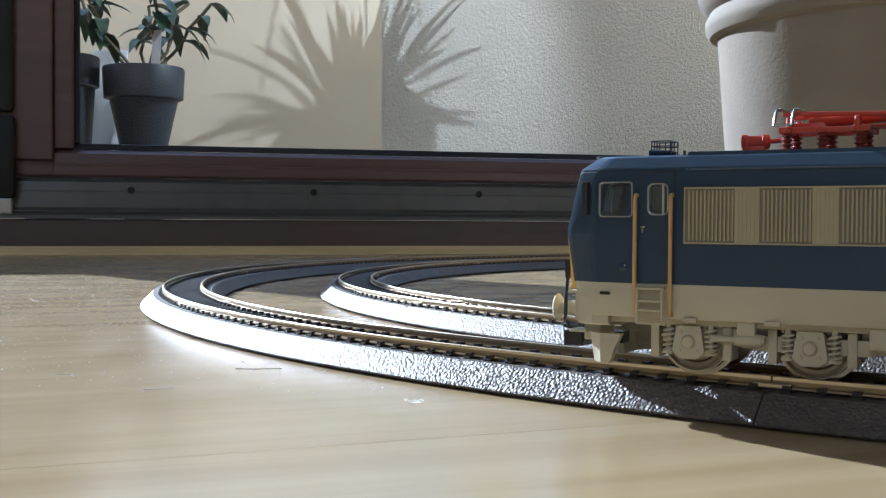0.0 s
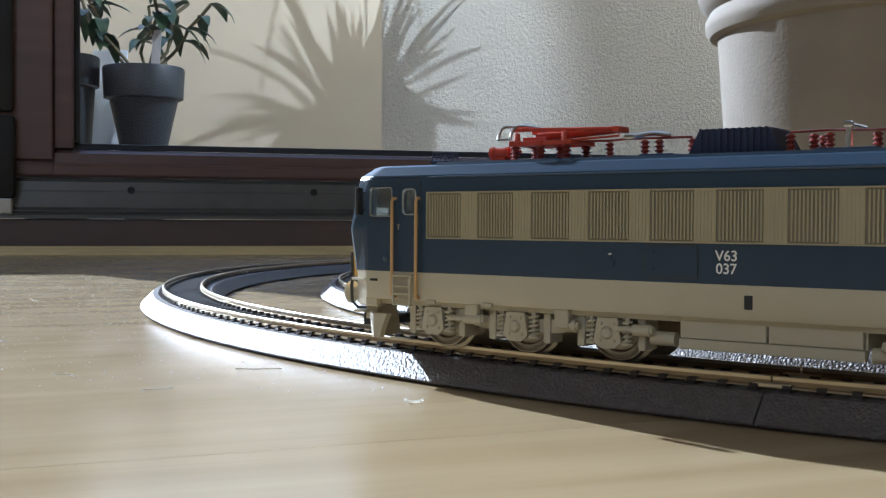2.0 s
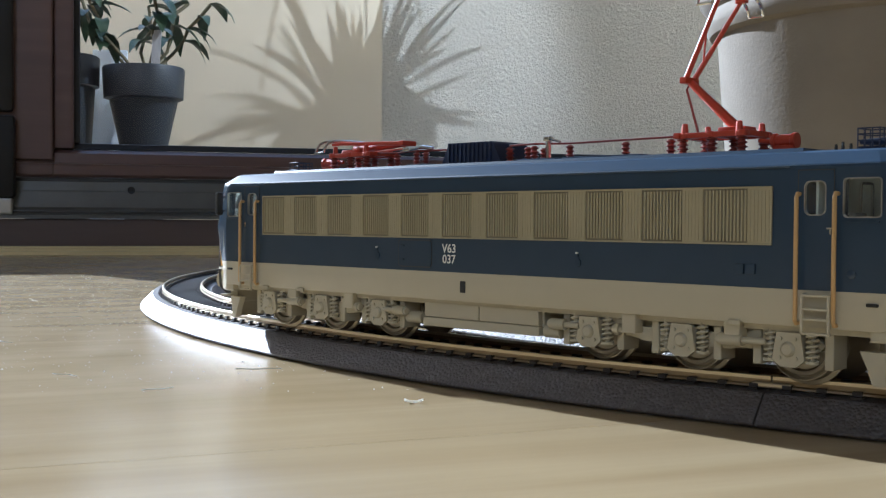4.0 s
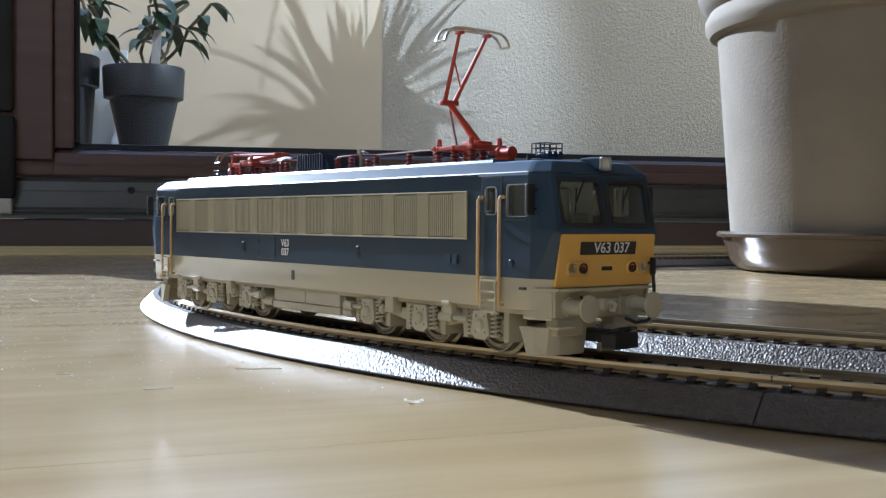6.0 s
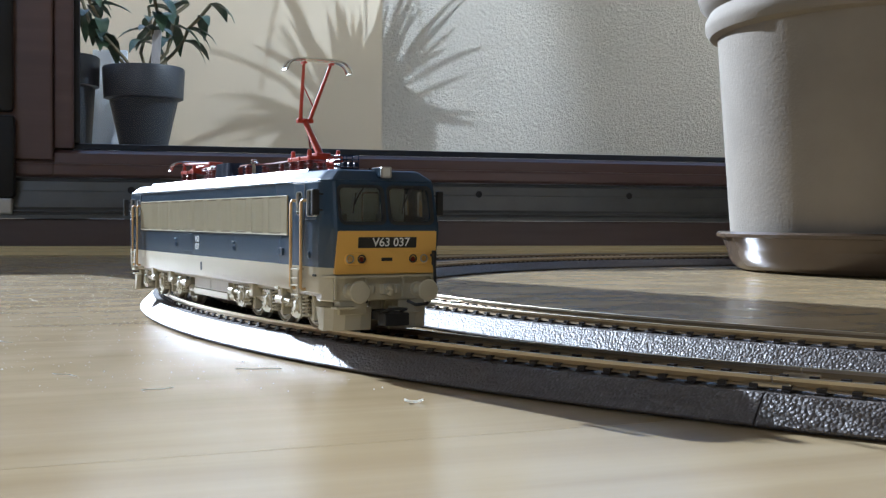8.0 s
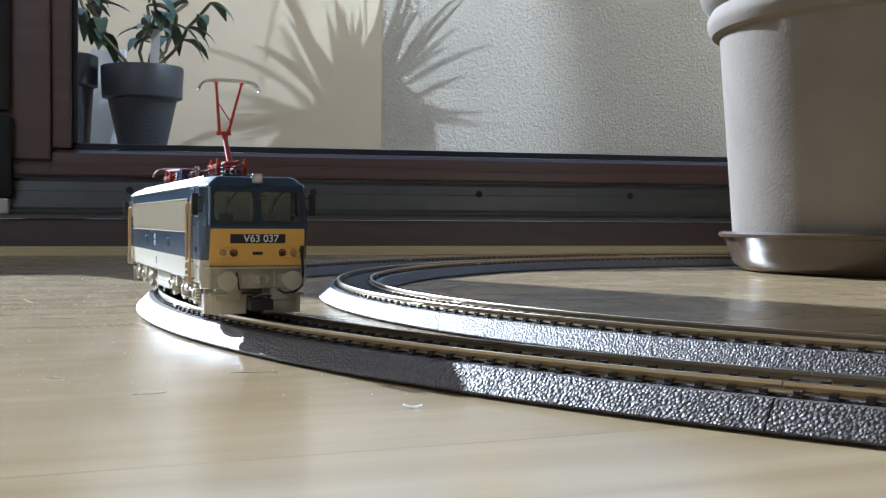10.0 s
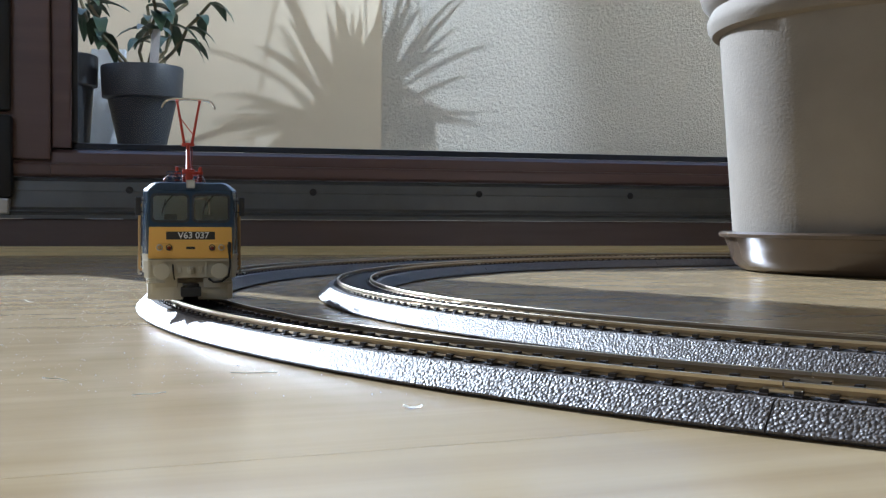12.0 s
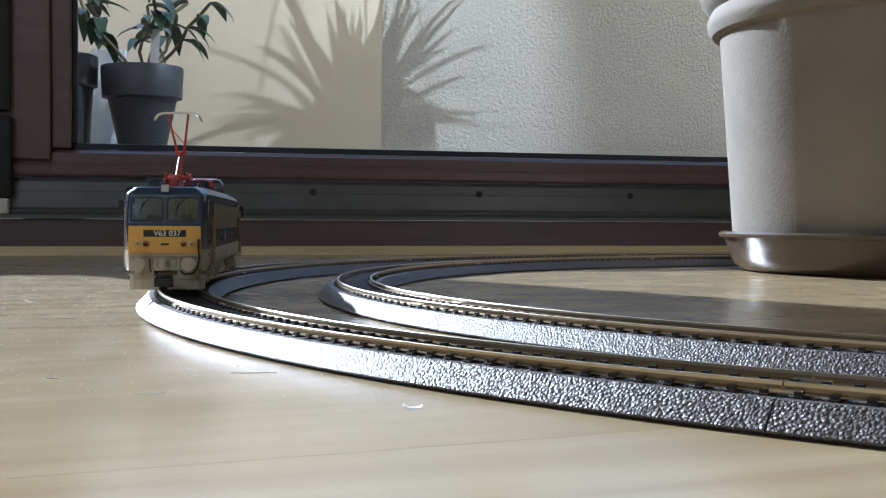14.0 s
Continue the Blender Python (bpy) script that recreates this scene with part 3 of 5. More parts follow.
def build_track(R, first, count, step, group):
    th = thing("track_section", "curved model railway track on dark brown plastic roadbed", "model track", pose(CX, CY, 0), group)
    g = math.degrees(0.00018 / R)
    w = 0.0187
    bed = [(-w + 0.0012, 0.0002), (-w + 0.0012, 0.0007), (-w, 0.0008), (-w, 0.0012), (-0.0141, 0.0058), (-0.0134, 0.0064), (0.0134, 0.0064), (0.0141, 0.0058), (w, 0.0012), (w, 0.0008), (w - 0.0012, 0.0007), (w - 0.0012, 0.0002)]
    part("roadbed", arc_loft(R, g, step - g, bed, 28), M_BED, th, "grained dark brown plastic roadbed")
    for o in (-0.0087, 0.0087):
        web = [(o - 0.0011, 0.0070), (o - 0.0010, 0.00735), (o - 0.0003, 0.0076), (o - 0.00035, 0.0085), (o + 0.00035, 0.0085), (o + 0.0003, 0.0076), (o + 0.0010, 0.00735), (o + 0.0011, 0.0070)]
        rail = part("rail", arc_loft(R, g, step - g, web, 28), M_RAILSIDE, th, "browned rail web")
        head = [(o - 0.00046, 0.00852), (o - 0.00048, 0.0092), (o - 0.0004, RAIL_Z), (o + 0.0004, RAIL_Z), (o + 0.00048, 0.0092), (o + 0.00046, 0.00852)]
        part("rail_head", arc_loft(R, g, step - g, head, 28), M_RAILS, rail, "bright worn rail head", True)
        # joiner
        tht = radians(step - g)
        jm = Matrix(((-math.cos(tht), -math.sin(tht), 0, -(R + o) * math.sin(tht)), (math.sin(tht), -math.cos(tht), 0, -(R + o) * math.cos(tht)), (0, 0, 1, 0), (0, 0, 0, 1)))
        part("joiner", box(BM(), -0.004, 0.004, -0.0014, 0.0014, 0.0069, 0.0080, 0.0003), M_RAILS, th, "nickel rail joiner", at=jm)
    n = round(radians(step) * R / 0.0066)
    for i in range(n):
        t = radians(step) * (i + 0.5) / n
        ob = new("sleeper", SLEEPER)
        ob.parent = th
        ob.matrix_basis = Matrix(((-math.cos(t), -math.sin(t), 0, -R * math.sin(t)), (math.sin(t), -math.cos(t), 0, -R * math.cos(t)), (0, 0, 1, 0), (0, 0, 0, 1)))
    # first section lies at angle 'first'; turning clockwise is a negative turn about z
    th.matrix_basis = pose(CX, CY, 0, 0, 0, -first)
    for k in range(1, count):
        copy_thing(th, pose(CX, CY, 0, 0, 0, -(first + step * k)))


build_track(R_OUT, 6.5 - 30, 8, 30, "outer loop track sections")
build_track(R_IN, 32.8 - 30, 7, 30, "inner loop track sections")


# ---- the locomotive: built in millimetres, x forwards, y to its left, z over the rail head ----
MM = Matrix.Diagonal((0.001, 0.001, 0.001, 1))
W = 17.0


def lpart(name, bm, material, parent, label="", smooth=False, turn=None):
    """Links a mesh drawn in millimetres; turn: the end's half turn."""
    bmesh.ops.transform(bm, matrix=MM @ (turn if turn is not None else Matrix.Identity(4)), verts=bm.verts)
    return part(name, bm, material, parent, label, smooth)


def outline(xe, wf, xc, w):
    """Plan of the body: straight sides, chamfered ends."""
    q = [(xe, 0), (xe, wf - 1.0), (xe - 0.35, wf - 0.3), (xe - 1.2, wf + 0.1), (xc, w - 0.25), (xc - 1.2, w)]
    return q + [(-x, y) for x, y in q[::-1]] + [(-x, -y) for x, y in q[1:]] + [(x, -y) for x, y in q[:0:-1]]


def plan_loft(bm, levels):
    """levels: (z, end x, half width of the end, start of the chamfer, half width)."""
    rings = []
    for z, xe, wf, xc, w in levels:
        o = outline(xe, wf, xc, w)
        clean = [o[0]]
        for p in o[1:]:
            if (Vector(p) - Vector(clean[-1])).length > 1e-6:
                clean.append(p)
        rings.append([(x, y, z) for x, y in clean])
    return loft(bm, rings)


def front_x(z):
    return 107.9 - max(0, z - 28.6) * 0.222 - max(0, 28.6 - z) * 0.13


def front_pane(bm, y0, y1, z0, z1, r, d0, d1, skew=0.0):
    """A rounded plate that lies in the sloping front, from depth d0 to d1 outwards."""
    pts = rounded(y0, y1, z0, z1, r)
    zm = (z0 + z1) / 2
    return loft(bm, [[(front_x(z) + d, y + skew * (z - zm), z) for y, z in pts] for d in (d0, d1)])


def cut(ob, cutter):
    """Cuts one mesh out of another for good."""
    md = ob.modifiers.new("cut", "BOOLEAN")
    md.object, md.operation, md.solver = cutter, "DIFFERENCE", "EXACT"
    dg = bpy.context.evaluated_depsgraph_get()
    me = bpy.data.meshes.new_from_object(ob.evaluated_get(dg))
    ob.modifiers.clear()
    old = ob.data
    ob.data = me
    bpy.data.meshes.remove(old)
    bpy.data.objects.remove(cutter)


def word(text, size, m, parent, material, name="number"):
    """Flat lettering in the built-in font, centred on its place."""
    cu = bpy.data.curves.new("text", "FONT")
    cu.body, cu.size, cu.extrude, cu.align_x, cu.align_y = text, size * 0.001, 0.00003, "CENTER", "CENTER"
    cu.offset = 0.00004
    tmp = new("text", cu)
    dg = bpy.context.evaluated_depsgraph_get()
    me = bpy.data.meshes.new_from_object(tmp.evaluated_get(dg))
    bpy.data.objects.remove(tmp)
    me.materials.clear()
    me.materials.append(material)
    ob = new(name, me)
    ob.parent = parent
    ob.matrix_basis = m
    return ob


def insulator(bm, x, y, z0, z1, r=1.0, discs=4):
    prof = [(0, z0), (r * 0.62, z0)]
    for i in range(discs):
        a = z0 + (z1 - z0) * (i + 0.15) / discs
        b = z0 + (z1 - z0) * (i + 0.85) / discs
        prof += [(r * 0.62, a), (r, a + (b - a) * 0.35), (r, a + (b - a) * 0.6), (r * 0.62, b)]
    prof += [(r * 0.55, z1), (0, z1)]
    return lathe(bm, prof, 14, pose(x, y, 0))


def helix(bm, x, y, z0, z1, r, turns, wr):
    n = turns * 10
    return wire(bm, [(x + r * math.cos(6.2832 * turns * i / n), y + r * math.sin(6.2832 * turns * i / n), z0 + (z1 - z0) * i / n) for i in range(n + 1)], wr, 5)


def build_shell(lo):
    skirt = lpart("skirt", plan_loft(BM(), [(11.2, 104.6, 14.4, 101.0, 16.8), (11.5, 104.9, 14.8, 101.3, W), (16.0, 105.9, 15.2, 101.5, W), (18.08, 106.2, 15.3, 101.6, W)]), M_BEIGE, lo, "grey-beige lower body", True)
    body = lpart("body", plan_loft(BM(), [(18.1, 106.45, 15.3, 101.6, W), (28.2, 107.9, 15.7, 102.2, W), (28.9, 107.85, 15.7, 102.2, W), (40.6, 105.3, 15.2, 100.8, 16.8), (41.2, 105.0, 15.0, 100.5, 16.6)]), M_BLUE, lo, "dark blue painted body")
    # cab rooms, windscreens and side windows are cut through
    c = BM()
    for s in (1, -1):
        t = pose(0, 0, 0, 0, 0, 0 if s > 0 else 180)
        k = BM()
        loft(k, [[(86.5, -16.0, 20), (104.6, -13.9, 20), (104.6, 13.9, 20), (86.5, 16.0, 20)], [(86.5, -16.0, 29), (106.3, -14.0, 29), (106.3, 14.0, 29), (86.5, 16.0, 29)], [(86.5, -15.6, 40.4), (103.7, -13.6, 40.4), (103.7, 13.6, 40.4), (86.5, 15.6, 40.4)]])
        bmesh.ops.transform(k, matrix=t, verts=k.verts)
        me = bpy.data.meshes.new("cutter")
        bmesh.ops.recalc_face_normals(k, faces=k.faces)
        k.transform(MM)
        k.to_mesh(me)
        k.free()
        cut(body, new("cutter", me))
        for shape in range(4):
            k = BM()
            if shape == 0:
                front_pane(k, 0.9, 13.5, 30.0, 39.4, 1.5, -3.0, 2.0)
            elif shape == 1:
                front_pane(k, -13.5, -0.9, 30.0, 39.4, 1.5, -3.0, 2.0)
            elif shape == 2:
                prism(k, rounded(92.9, 99.9, 31.6, 38.6, 0.7), -20, 20, "y")
            else:
                prism(k, rounded(85.4, 89.5, 32.0, 38.2, 1.1), -20, 20, "y")
            bmesh.ops.recalc_face_normals(k, faces=k.faces)
            bmesh.ops.transform(k, matrix=MM @ t, verts=k.verts)
            bmesh.ops.recalc_face_normals(k, faces=k.faces)
            me = bpy.data.meshes.new("cutter")
            k.to_mesh(me)
            k.free()
            cut(body, new("cutter", me))
    # roof: chamfered edge, deck, cab roofs
    lpart("roof", plan_loft(BM(), [(41.22, 105.1, 15.1, 100.6, 16.65), (41.5, 104.9, 14.9, 100.5, 16.5), (43.7, 102.4, 12.4, 99.0, 13.8), (44.1, 101.4, 11.6, 98.2, 12.7)]), M_ROOFBLUE, lo, "blue roof with a pale chamfered edge")
    lpart("gutter", plan_loft(BM(), [(40.75, 82.5, 16.9, 81.2, 17.15), (41.1, 82.5, 17.0, 81.2, 17.2), (41.2, 82.5, 16.8, 81.2, 17.0)]), M_BLUE, lo)
    bm = BM()
    loft(bm, [[(x, y, z) for x, y, z in ((-83, -13.4, 43.2), (83, -13.4, 43.2), (83, 13.4, 43.2), (-83, 13.4, 43.2))], [(x, y, z) for x, y, z in ((-82.6, -12.4, 44.75), (82.6, -12.4, 44.75), (82.6, 12.4, 44.75), (-82.6, 12.4, 44.75))]])
    deck = lpart("roof_deck", bm, M_ROOFBLUE, lo, "raised roof deck")
    for x0, x1 in ((-34, -22), (-20, -8), (22, 30), (-44, -36)):
        lpart("hatch", box(BM(), x0, x1, -9.5, 9.5, 44.7, 45.25, 0.15), M_ROOFBLUE, deck)
    return skirt, body


def build_side(lo, s):
    """One long side; the other is the same after a half turn."""
    t = pose(0, 0, 0, 0, 0, 0 if s > 0 else 180)
    gx0, gx1, z0, z1 = -78.6, 81.7, 26.6, 37.1
    # back plate in the darkened brown that gives the louvre gaps their shade
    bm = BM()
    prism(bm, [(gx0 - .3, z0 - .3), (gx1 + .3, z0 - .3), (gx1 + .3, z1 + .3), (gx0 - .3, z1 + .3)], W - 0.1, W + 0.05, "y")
    grille = lpart("grille", bm, M_GRILLEBACK, lo, "louvred grille back plate, coloured dark as the shade between louvres", turn=t)
    for a, b, c, d in ((gx0 - .35, gx1 + .35, z1, z1 + .35), (gx0 - .35, gx1 + .35, z0 - .35, z0), (gx0 - .35, gx0, z0, z1), (gx1, gx1 + .35, z0, z1)):
        lpart("grille_frame", box(BM(), a, b, W + 0.04, W + 0.42, c, d, 0.06), M_GRILLE, grille, turn=t)
    n = 11
    pitch = (gx1 - gx0) / n
    for i in range(n):
        x0 = gx1 - (i + 1) * pitch
        bm = BM()
        # plain field between two louvre banks
        box(bm, x0 + 0.02, x0 + pitch * 0.33, W + 0.04, W + 0.30, z0, z1)
        k = x0 + 0.2
        while k < x0 + pitch * 0.32:
            box(bm, k, k + 0.34, W + 0.28, W + 0.38, z0 + 0.3, z1 - 0.3)
            k += 0.78
        lpart("grille_field", bm, M_GRILLE, grille, turn=t)
        bm = BM()
        k = x0 + pitch * 0.345
        while k < x0 + pitch - 0.35:
            box(bm, k, k + 0.36, W + 0.02, W + 0.40, z0 + 0.35, z1 - 0.35)
            k += 0.78
        lpart("louvre_bank", bm, M_GRILLE, grille, turn=t)
    # class number in two lines
    for txt, z in (("V63", 23.75), ("037", 21.15)):
        m = Matrix.Translation((0.0067 * s, (W + 0.06) * 0.001 * s, z * 0.001)) @ pose(0, 0, 0, 90, 0, 180 if s > 0 else 0)
        word(txt, 2.95, m, lo, M_WHITE)
    # dark border stands in for the shaded groove round the access panel
    lpart("panel_groove", prism(BM(), rounded(12.55, 24.75, 18.95, 25.85, 1.0), W - 0.05, W + 0.03, "y"), M_GASKET, lo, turn=t)
    lpart("access_panel", prism(BM(), rounded(12.8, 24.5, 19.2, 25.6, 0.8), W - 0.05, W + 0.16, "y"), M_BLUE, lo, turn=t)
    for z in (24.3, 20.8):
        lpart("panel_hinge", box(BM(), 22.4, 24.2, W + 0.1, W + 0.42, z - 0.22, z + 0.22, 0.08), M_BLUE, lo, turn=t)
    lpart("vent", prism(BM(), rounded(1.2, 2.9, 13.3, 16.1, 0.2), W - 0.05, W + 0.09, "y"), M_GASKET, lo, "small dark vent slot", turn=t)
    for x in (32.6, -32.6):
        bm = BM()
        lathe(bm, [(0.55, 0), (0.95, 0), (0.95, 0.3), (0.55, 0.3)], 16, pose(x, W, 21.6, -90, 0, 0))
        box(bm, x - 0.3, x + 0.3, W, W + 0.45, 22.9, 23.6, 0.1)
        lpart("lamp_bracket", bm, M_BLUE, lo, turn=t)
        lpart("bracket_tip", box(BM(), x - 0.3, x + 0.3, W + 0.1, W + 0.6, 23.5, 23.9, 0.1), M_WHITE, lo, turn=t)
    for x in (-72.2, -74.6):
        lpart("fuse_box", box(BM(), x - 0.95, x + 0.95, W - 0.05, W + 0.55, 20.6, 22.6, 0.15), M_BLUE, lo, turn=t)
    for x0, x1 in ((79.2, 82.0), (-72.5, -69.7), (63.0, 66.0)):
        lpart("lug", box(BM(), x0, x1, W - 0.1, W + 0.5, 10.7, 11.6, 0.15), M_BEIGE, lo, turn=t)
    # doors, handrails and steps near both ends of this side
    for e in (1, -1):
        def X(x):
            return x * e
        x0, x1 = sorted((X(84.2), X(91.0)))
        door = lpart("door", prism(BM(), rounded(x0, x1, 18.3, 40.2, 0.5), W - 0.05, W + 0.02, "y"), M_BLUE, lo, turn=t)
        # leave the pane of the door free
        k = BM()
        a, b = sorted((X(85.4), X(89.5)))
        prism(k, rounded(a, b, 32.0, 38.2, 1.1), 14, 20, "y")
        bmesh.ops.recalc_face_normals(k, faces=k.faces)
        bmesh.ops.transform(k, matrix=MM @ t, verts=k.verts)
        bmesh.ops.recalc_face_normals(k, faces=k.faces)
        me = bpy.data.meshes.new("cutter")
        k.to_mesh(me)
        k.free()
        cut(door, new("cutter", me))
        for a, b, c, d in ((84.0, 84.2, 18.3, 40.2), (91.0, 91.2, 18.3, 40.2), (84.0, 91.2, 40.2, 40.4)):
            a, b = sorted((X(a), X(b)))
            lpart("door_gap", box(BM(), a, b, W - 0.05, W + 0.025, c, d), M_GASKET, door, turn=t)
        bm = BM()
        a, b = sorted((X(89.9), X(90.9)))
        box(bm, a, b, W, W + 0.5, 29.4, 29.7, 0.05)
        a, b = sorted((X(90.4), X(90.75)))
        box(bm, a, b, W, W + 0.35, 28.4, 29.5, 0.05)
        lpart("handle", bm, M_CHROME, door, "bright door handle", turn=t)
        # window surrounds and panes
        for a, b, c, d, r, nm in ((92.9, 99.9, 31.6, 38.6, 0.7, "cab_window"), (85.4, 89.5, 32.0, 38.2, 1.1, "door_window")):
            a, b = sorted((X(a), X(b)))
            win = lpart(nm, prism(BM(), rounded(a + 0.02, b - 0.02, c + 0.02, d - 0.02, r), W - 0.7, W - 0.45, "y"), M_LGLASS, lo, "small glazed cab window", turn=t)
            bm = BM()
            o, i = rounded(a - 0.12, b + 0.12, c - 0.12, d + 0.12, r + 0.1), rounded(a + 0.1, b - 0.1, c + 0.1, d - 0.1, max(0.2, r - 0.08))
            rings = [[(x, y, z) for x, z in q] for q, y in ((o, W - 0.1), (o, W + 0.14), (i, W + 0.14), (i, W - 0.5))]
            loft(bm, rings, cap=False)
            lpart("frame", bm, M_SILVER, win, "bright window frame", True, turn=t)
        for x in (84.4, 91.8):
            bm = wire(BM(), [(X(x), W - 0.2, 35.9), (X(x), W + 0.9, 35.9), (X(x), W + 1.3, 35.3), (X(x), W + 1.35, 24), (X(x), W + 1.35, 12.4), (X(x), W + 0.9, 11.9), (X(x), W - 0.2, 11.9)], 0.42, 8)
            lpart("handrail", bm, M_OCHRE, lo, "ochre yellow handrail", True, turn=t)
        bm = BM()
        for x in (85.9, 91.1):
            wire(bm, [(X(x), W + 0.2, 17.4), (X(x), W + 1.5, 17.2), (X(x), W + 1.7, 16.5), (X(x), W + 1.7, 10.6), (X(x), W + 1.3, 10.1)], 0.32, 6)
        for z in (10.2, 12.8, 14.7, 17.2):
            a, b = sorted((X(85.9), X(91.1)))
            box(bm, a, b, W + 0.6, W + 1.9, z - 0.22, z + 0.22, 0.08)
        lpart("step_ladder", bm, M_BEIGE, lo, "beige step ladder", turn=t)


def build_end(lo, s):
    t = pose(0, 0, 0, 0, 0, 0 if s > 0 else 180)
    # yellow panel
    bm = BM()
    pts = rounded(-14.9, 14.9, 16.4, 27.8, 0.4)
    loft(bm, [[(front_x(max(z, 18.2)) - 0.3 + d, y * (1 - 0.002 * (z - 16)), z) for y, z in pts] for d in (-1.0, 0.42)])
    yp = lpart("yellow_panel", bm, M_YELLOW, lo, "warm yellow end panel", turn=t)
    lpart("number_plate", loft(BM(), [[(front_x(z) + d, y, z) for y, z in rounded(-8.6, 8.6, 23.3, 26.15, 0.15)] for d in (-0.2, 0.22)]), M_BLACK, yp, "black number plate", turn=t)
    lean = -math.degrees(math.atan(0.13))
    m = (Matrix.Translation((0, 0, 0)) if s > 0 else pose(0, 0, 0, 0, 0, 180)) @ Matrix.Translation(((front_x(24.72) + 0.25) * 0.001, 0.0010, 0.02472)) @ pose(0, 0, 0, 90, 0, 90) @ pose(0, 0, 0, lean * -1, 0, 0)
    word("V63 037", 3.25, m, lo, M_WHITE)
    lpart("maker_mark", box(BM(), front_x(20.3) + 0.05, front_x(20.3) + 0.32, -1.6, 1.6, 19.8, 20.7), M_BLACK, yp, "small dark lettering bar", turn=t)
    for y in (9.25, -9.25):
        lpart("lamp_housing", loft(BM(), [[(front_x(z) + d, yy, z) for yy, z in rounded(y - 3.1 * k, y + 3.1 * k, 20.4 - 1.55 * k, 20.4 + 1.55 * k, 1.4 * k)] for d, k in ((-0.2, 1.06), (0.45, 1.0), (0.6, 0.92))]), M_YELLOW, yp, smooth=True, turn=t)
    for y, mt, nm in ((10.9, M_LENS, "head_lamp"), (7.6, M_REDLENS, "tail_lamp"), (-7.6, M_REDLENS, "tail_lamp"), (-10.9, M_LENS, "head_lamp")):
        x = front_x(20.4) + 0.45
        bm = lathe(BM(), [(0.75, -0.3), (1.15, -0.3), (1.15, 0.45), (0.9, 0.5), (0.75, 0.15)], 20, pose(x, y, 20.4, 0, 90, 0))
        la = lpart(nm, bm, M_SILVER if mt is M_LENS else M_BLACK, lo, "round end lamp", True, turn=t)
        lpart("lens", lathe(BM(), [(0, 0.32), (0.5, 0.25), (0.82, 0.05), (0.82, -0.2), (0, -0.2)], 18, pose(x, y, 20.4, 0, 90, 0)), mt, la, smooth=True, turn=t)
    # windscreens
    for a, b in ((0.9, 13.5), (-13.5, -0.9)):
        ws = lpart("windscreen", front_pane(BM(), a + 0.02, b - 0.02, 30.02, 39.38, 1.5, -0.75, -0.5), M_LGLASS, lo, "clear windscreen", turn=t)
        o, i = rounded(a - 0.55, b + 0.55, 29.4, 39.95, 1.8), rounded(a + 0.25, b - 0.25, 30.25, 39.15, 1.3)
        rings = [[(front_x(z) + d, y, z) for y, z in q] for q, d in ((o, -0.1), (o, 0.18), (i, 0.16), (i, -0.6))]
        lpart("gasket", loft(BM(), rings, cap=False), M_GASKET, ws, "black rubber gasket", True, turn=t)
        ym = (a + b) / 2
        bm = BM()
        wire(bm, [(front_x(39.9) + 0.3, ym + 1.5, 39.9), (front_x(37) + 0.9, ym - 1.0, 37.2), (front_x(34.5) + 0.7, ym - 2.6, 34.4)], 0.22, 5)
        wire(bm, [(front_x(37.8) + 0.6, ym - 1.6, 37.8), (front_x(32.5) + 0.5, ym - 2.9, 32.4)], 0.16, 5)
        lpart("wiper", bm, M_BLACK, ws, turn=t)
    # cab inside: desk, seat backs, rear bulkhead
    bm = BM()
    box(bm, 96.5, 105.2, -13.4, 13.4, 20.2, 29.8, 0.3)
    cab = lpart("cab_interior", bm, M_CAB, lo, "pale grey-green cab interior", turn=t)
    lpart("bulkhead", box(BM(), 86.7, 87.2, -15.2, 15.2, 20.2, 40.2), M_CAB, cab, turn=t)
    lpart("cab_floor", box(BM(), 87.3, 104.4, -13.8, 13.8, 20.05, 20.15), M_CAB, cab, turn=t)
    for y in (-7, 7):
        lpart("seat", box(BM(), 90.2, 91.8, y - 2.4, y + 2.4, 20.3, 32.5, 0.5), M_SEAT, cab, turn=t)
    bm = BM()
    o, i = rounded(1.6, 7.4, 28.4, 38.6, 1.0), rounded(2.1, 6.9, 28.9, 38.1, 0.7)
    loft(bm, [[(x, y, z) for y, z in q] for q, x in ((o, 87.25), (o, 87.7), (i, 87.7), (i, 87.25))], cap=False)
    lpart("door_frame", bm, M_CHROME, cab, "bright frame of the cab's rear door", turn=t)
    # top lamp
    lpart("top_lamp", box(BM(), 100.2, 106.2, -1.5, 1.5, 41.9, 44.8, 0.35), M_BLUE, lo, "square blue top lamp housing", turn=t)
    bm = BM()
    o, i = rounded(-1.55, 1.55, 41.85, 44.85, 0.4), rounded(-1.2, 1.2, 42.2, 44.5, 0.3)
    loft(bm, [[(x, y, z) for y, z in q] for q, x in ((o, 106.0), (o, 106.7), (i, 106.7), (i, 106.1))], cap=False)
    lpart("lamp_rim", bm, M_SILVER, lo, "bright lamp rim", turn=t)
    lpart("lamp_glass", prism(BM(), rounded(-1.2, 1.2, 42.2, 44.5, 0.3), 106.2, 106.4, "x"), M_FROST, lo, turn=t)
    # mirrors on both sides
    for sy in (1, -1):
        bm = BM()
        y0, y1 = sorted((sy * (W + 0.5), sy * (W + 2.5)))
        box(bm, 101.6, 102.8, y0, y1, 31.9, 38.7, 0.35)
        mi = lpart("mirror", bm, M_BLACK, lo, "black wing mirror", turn=t)
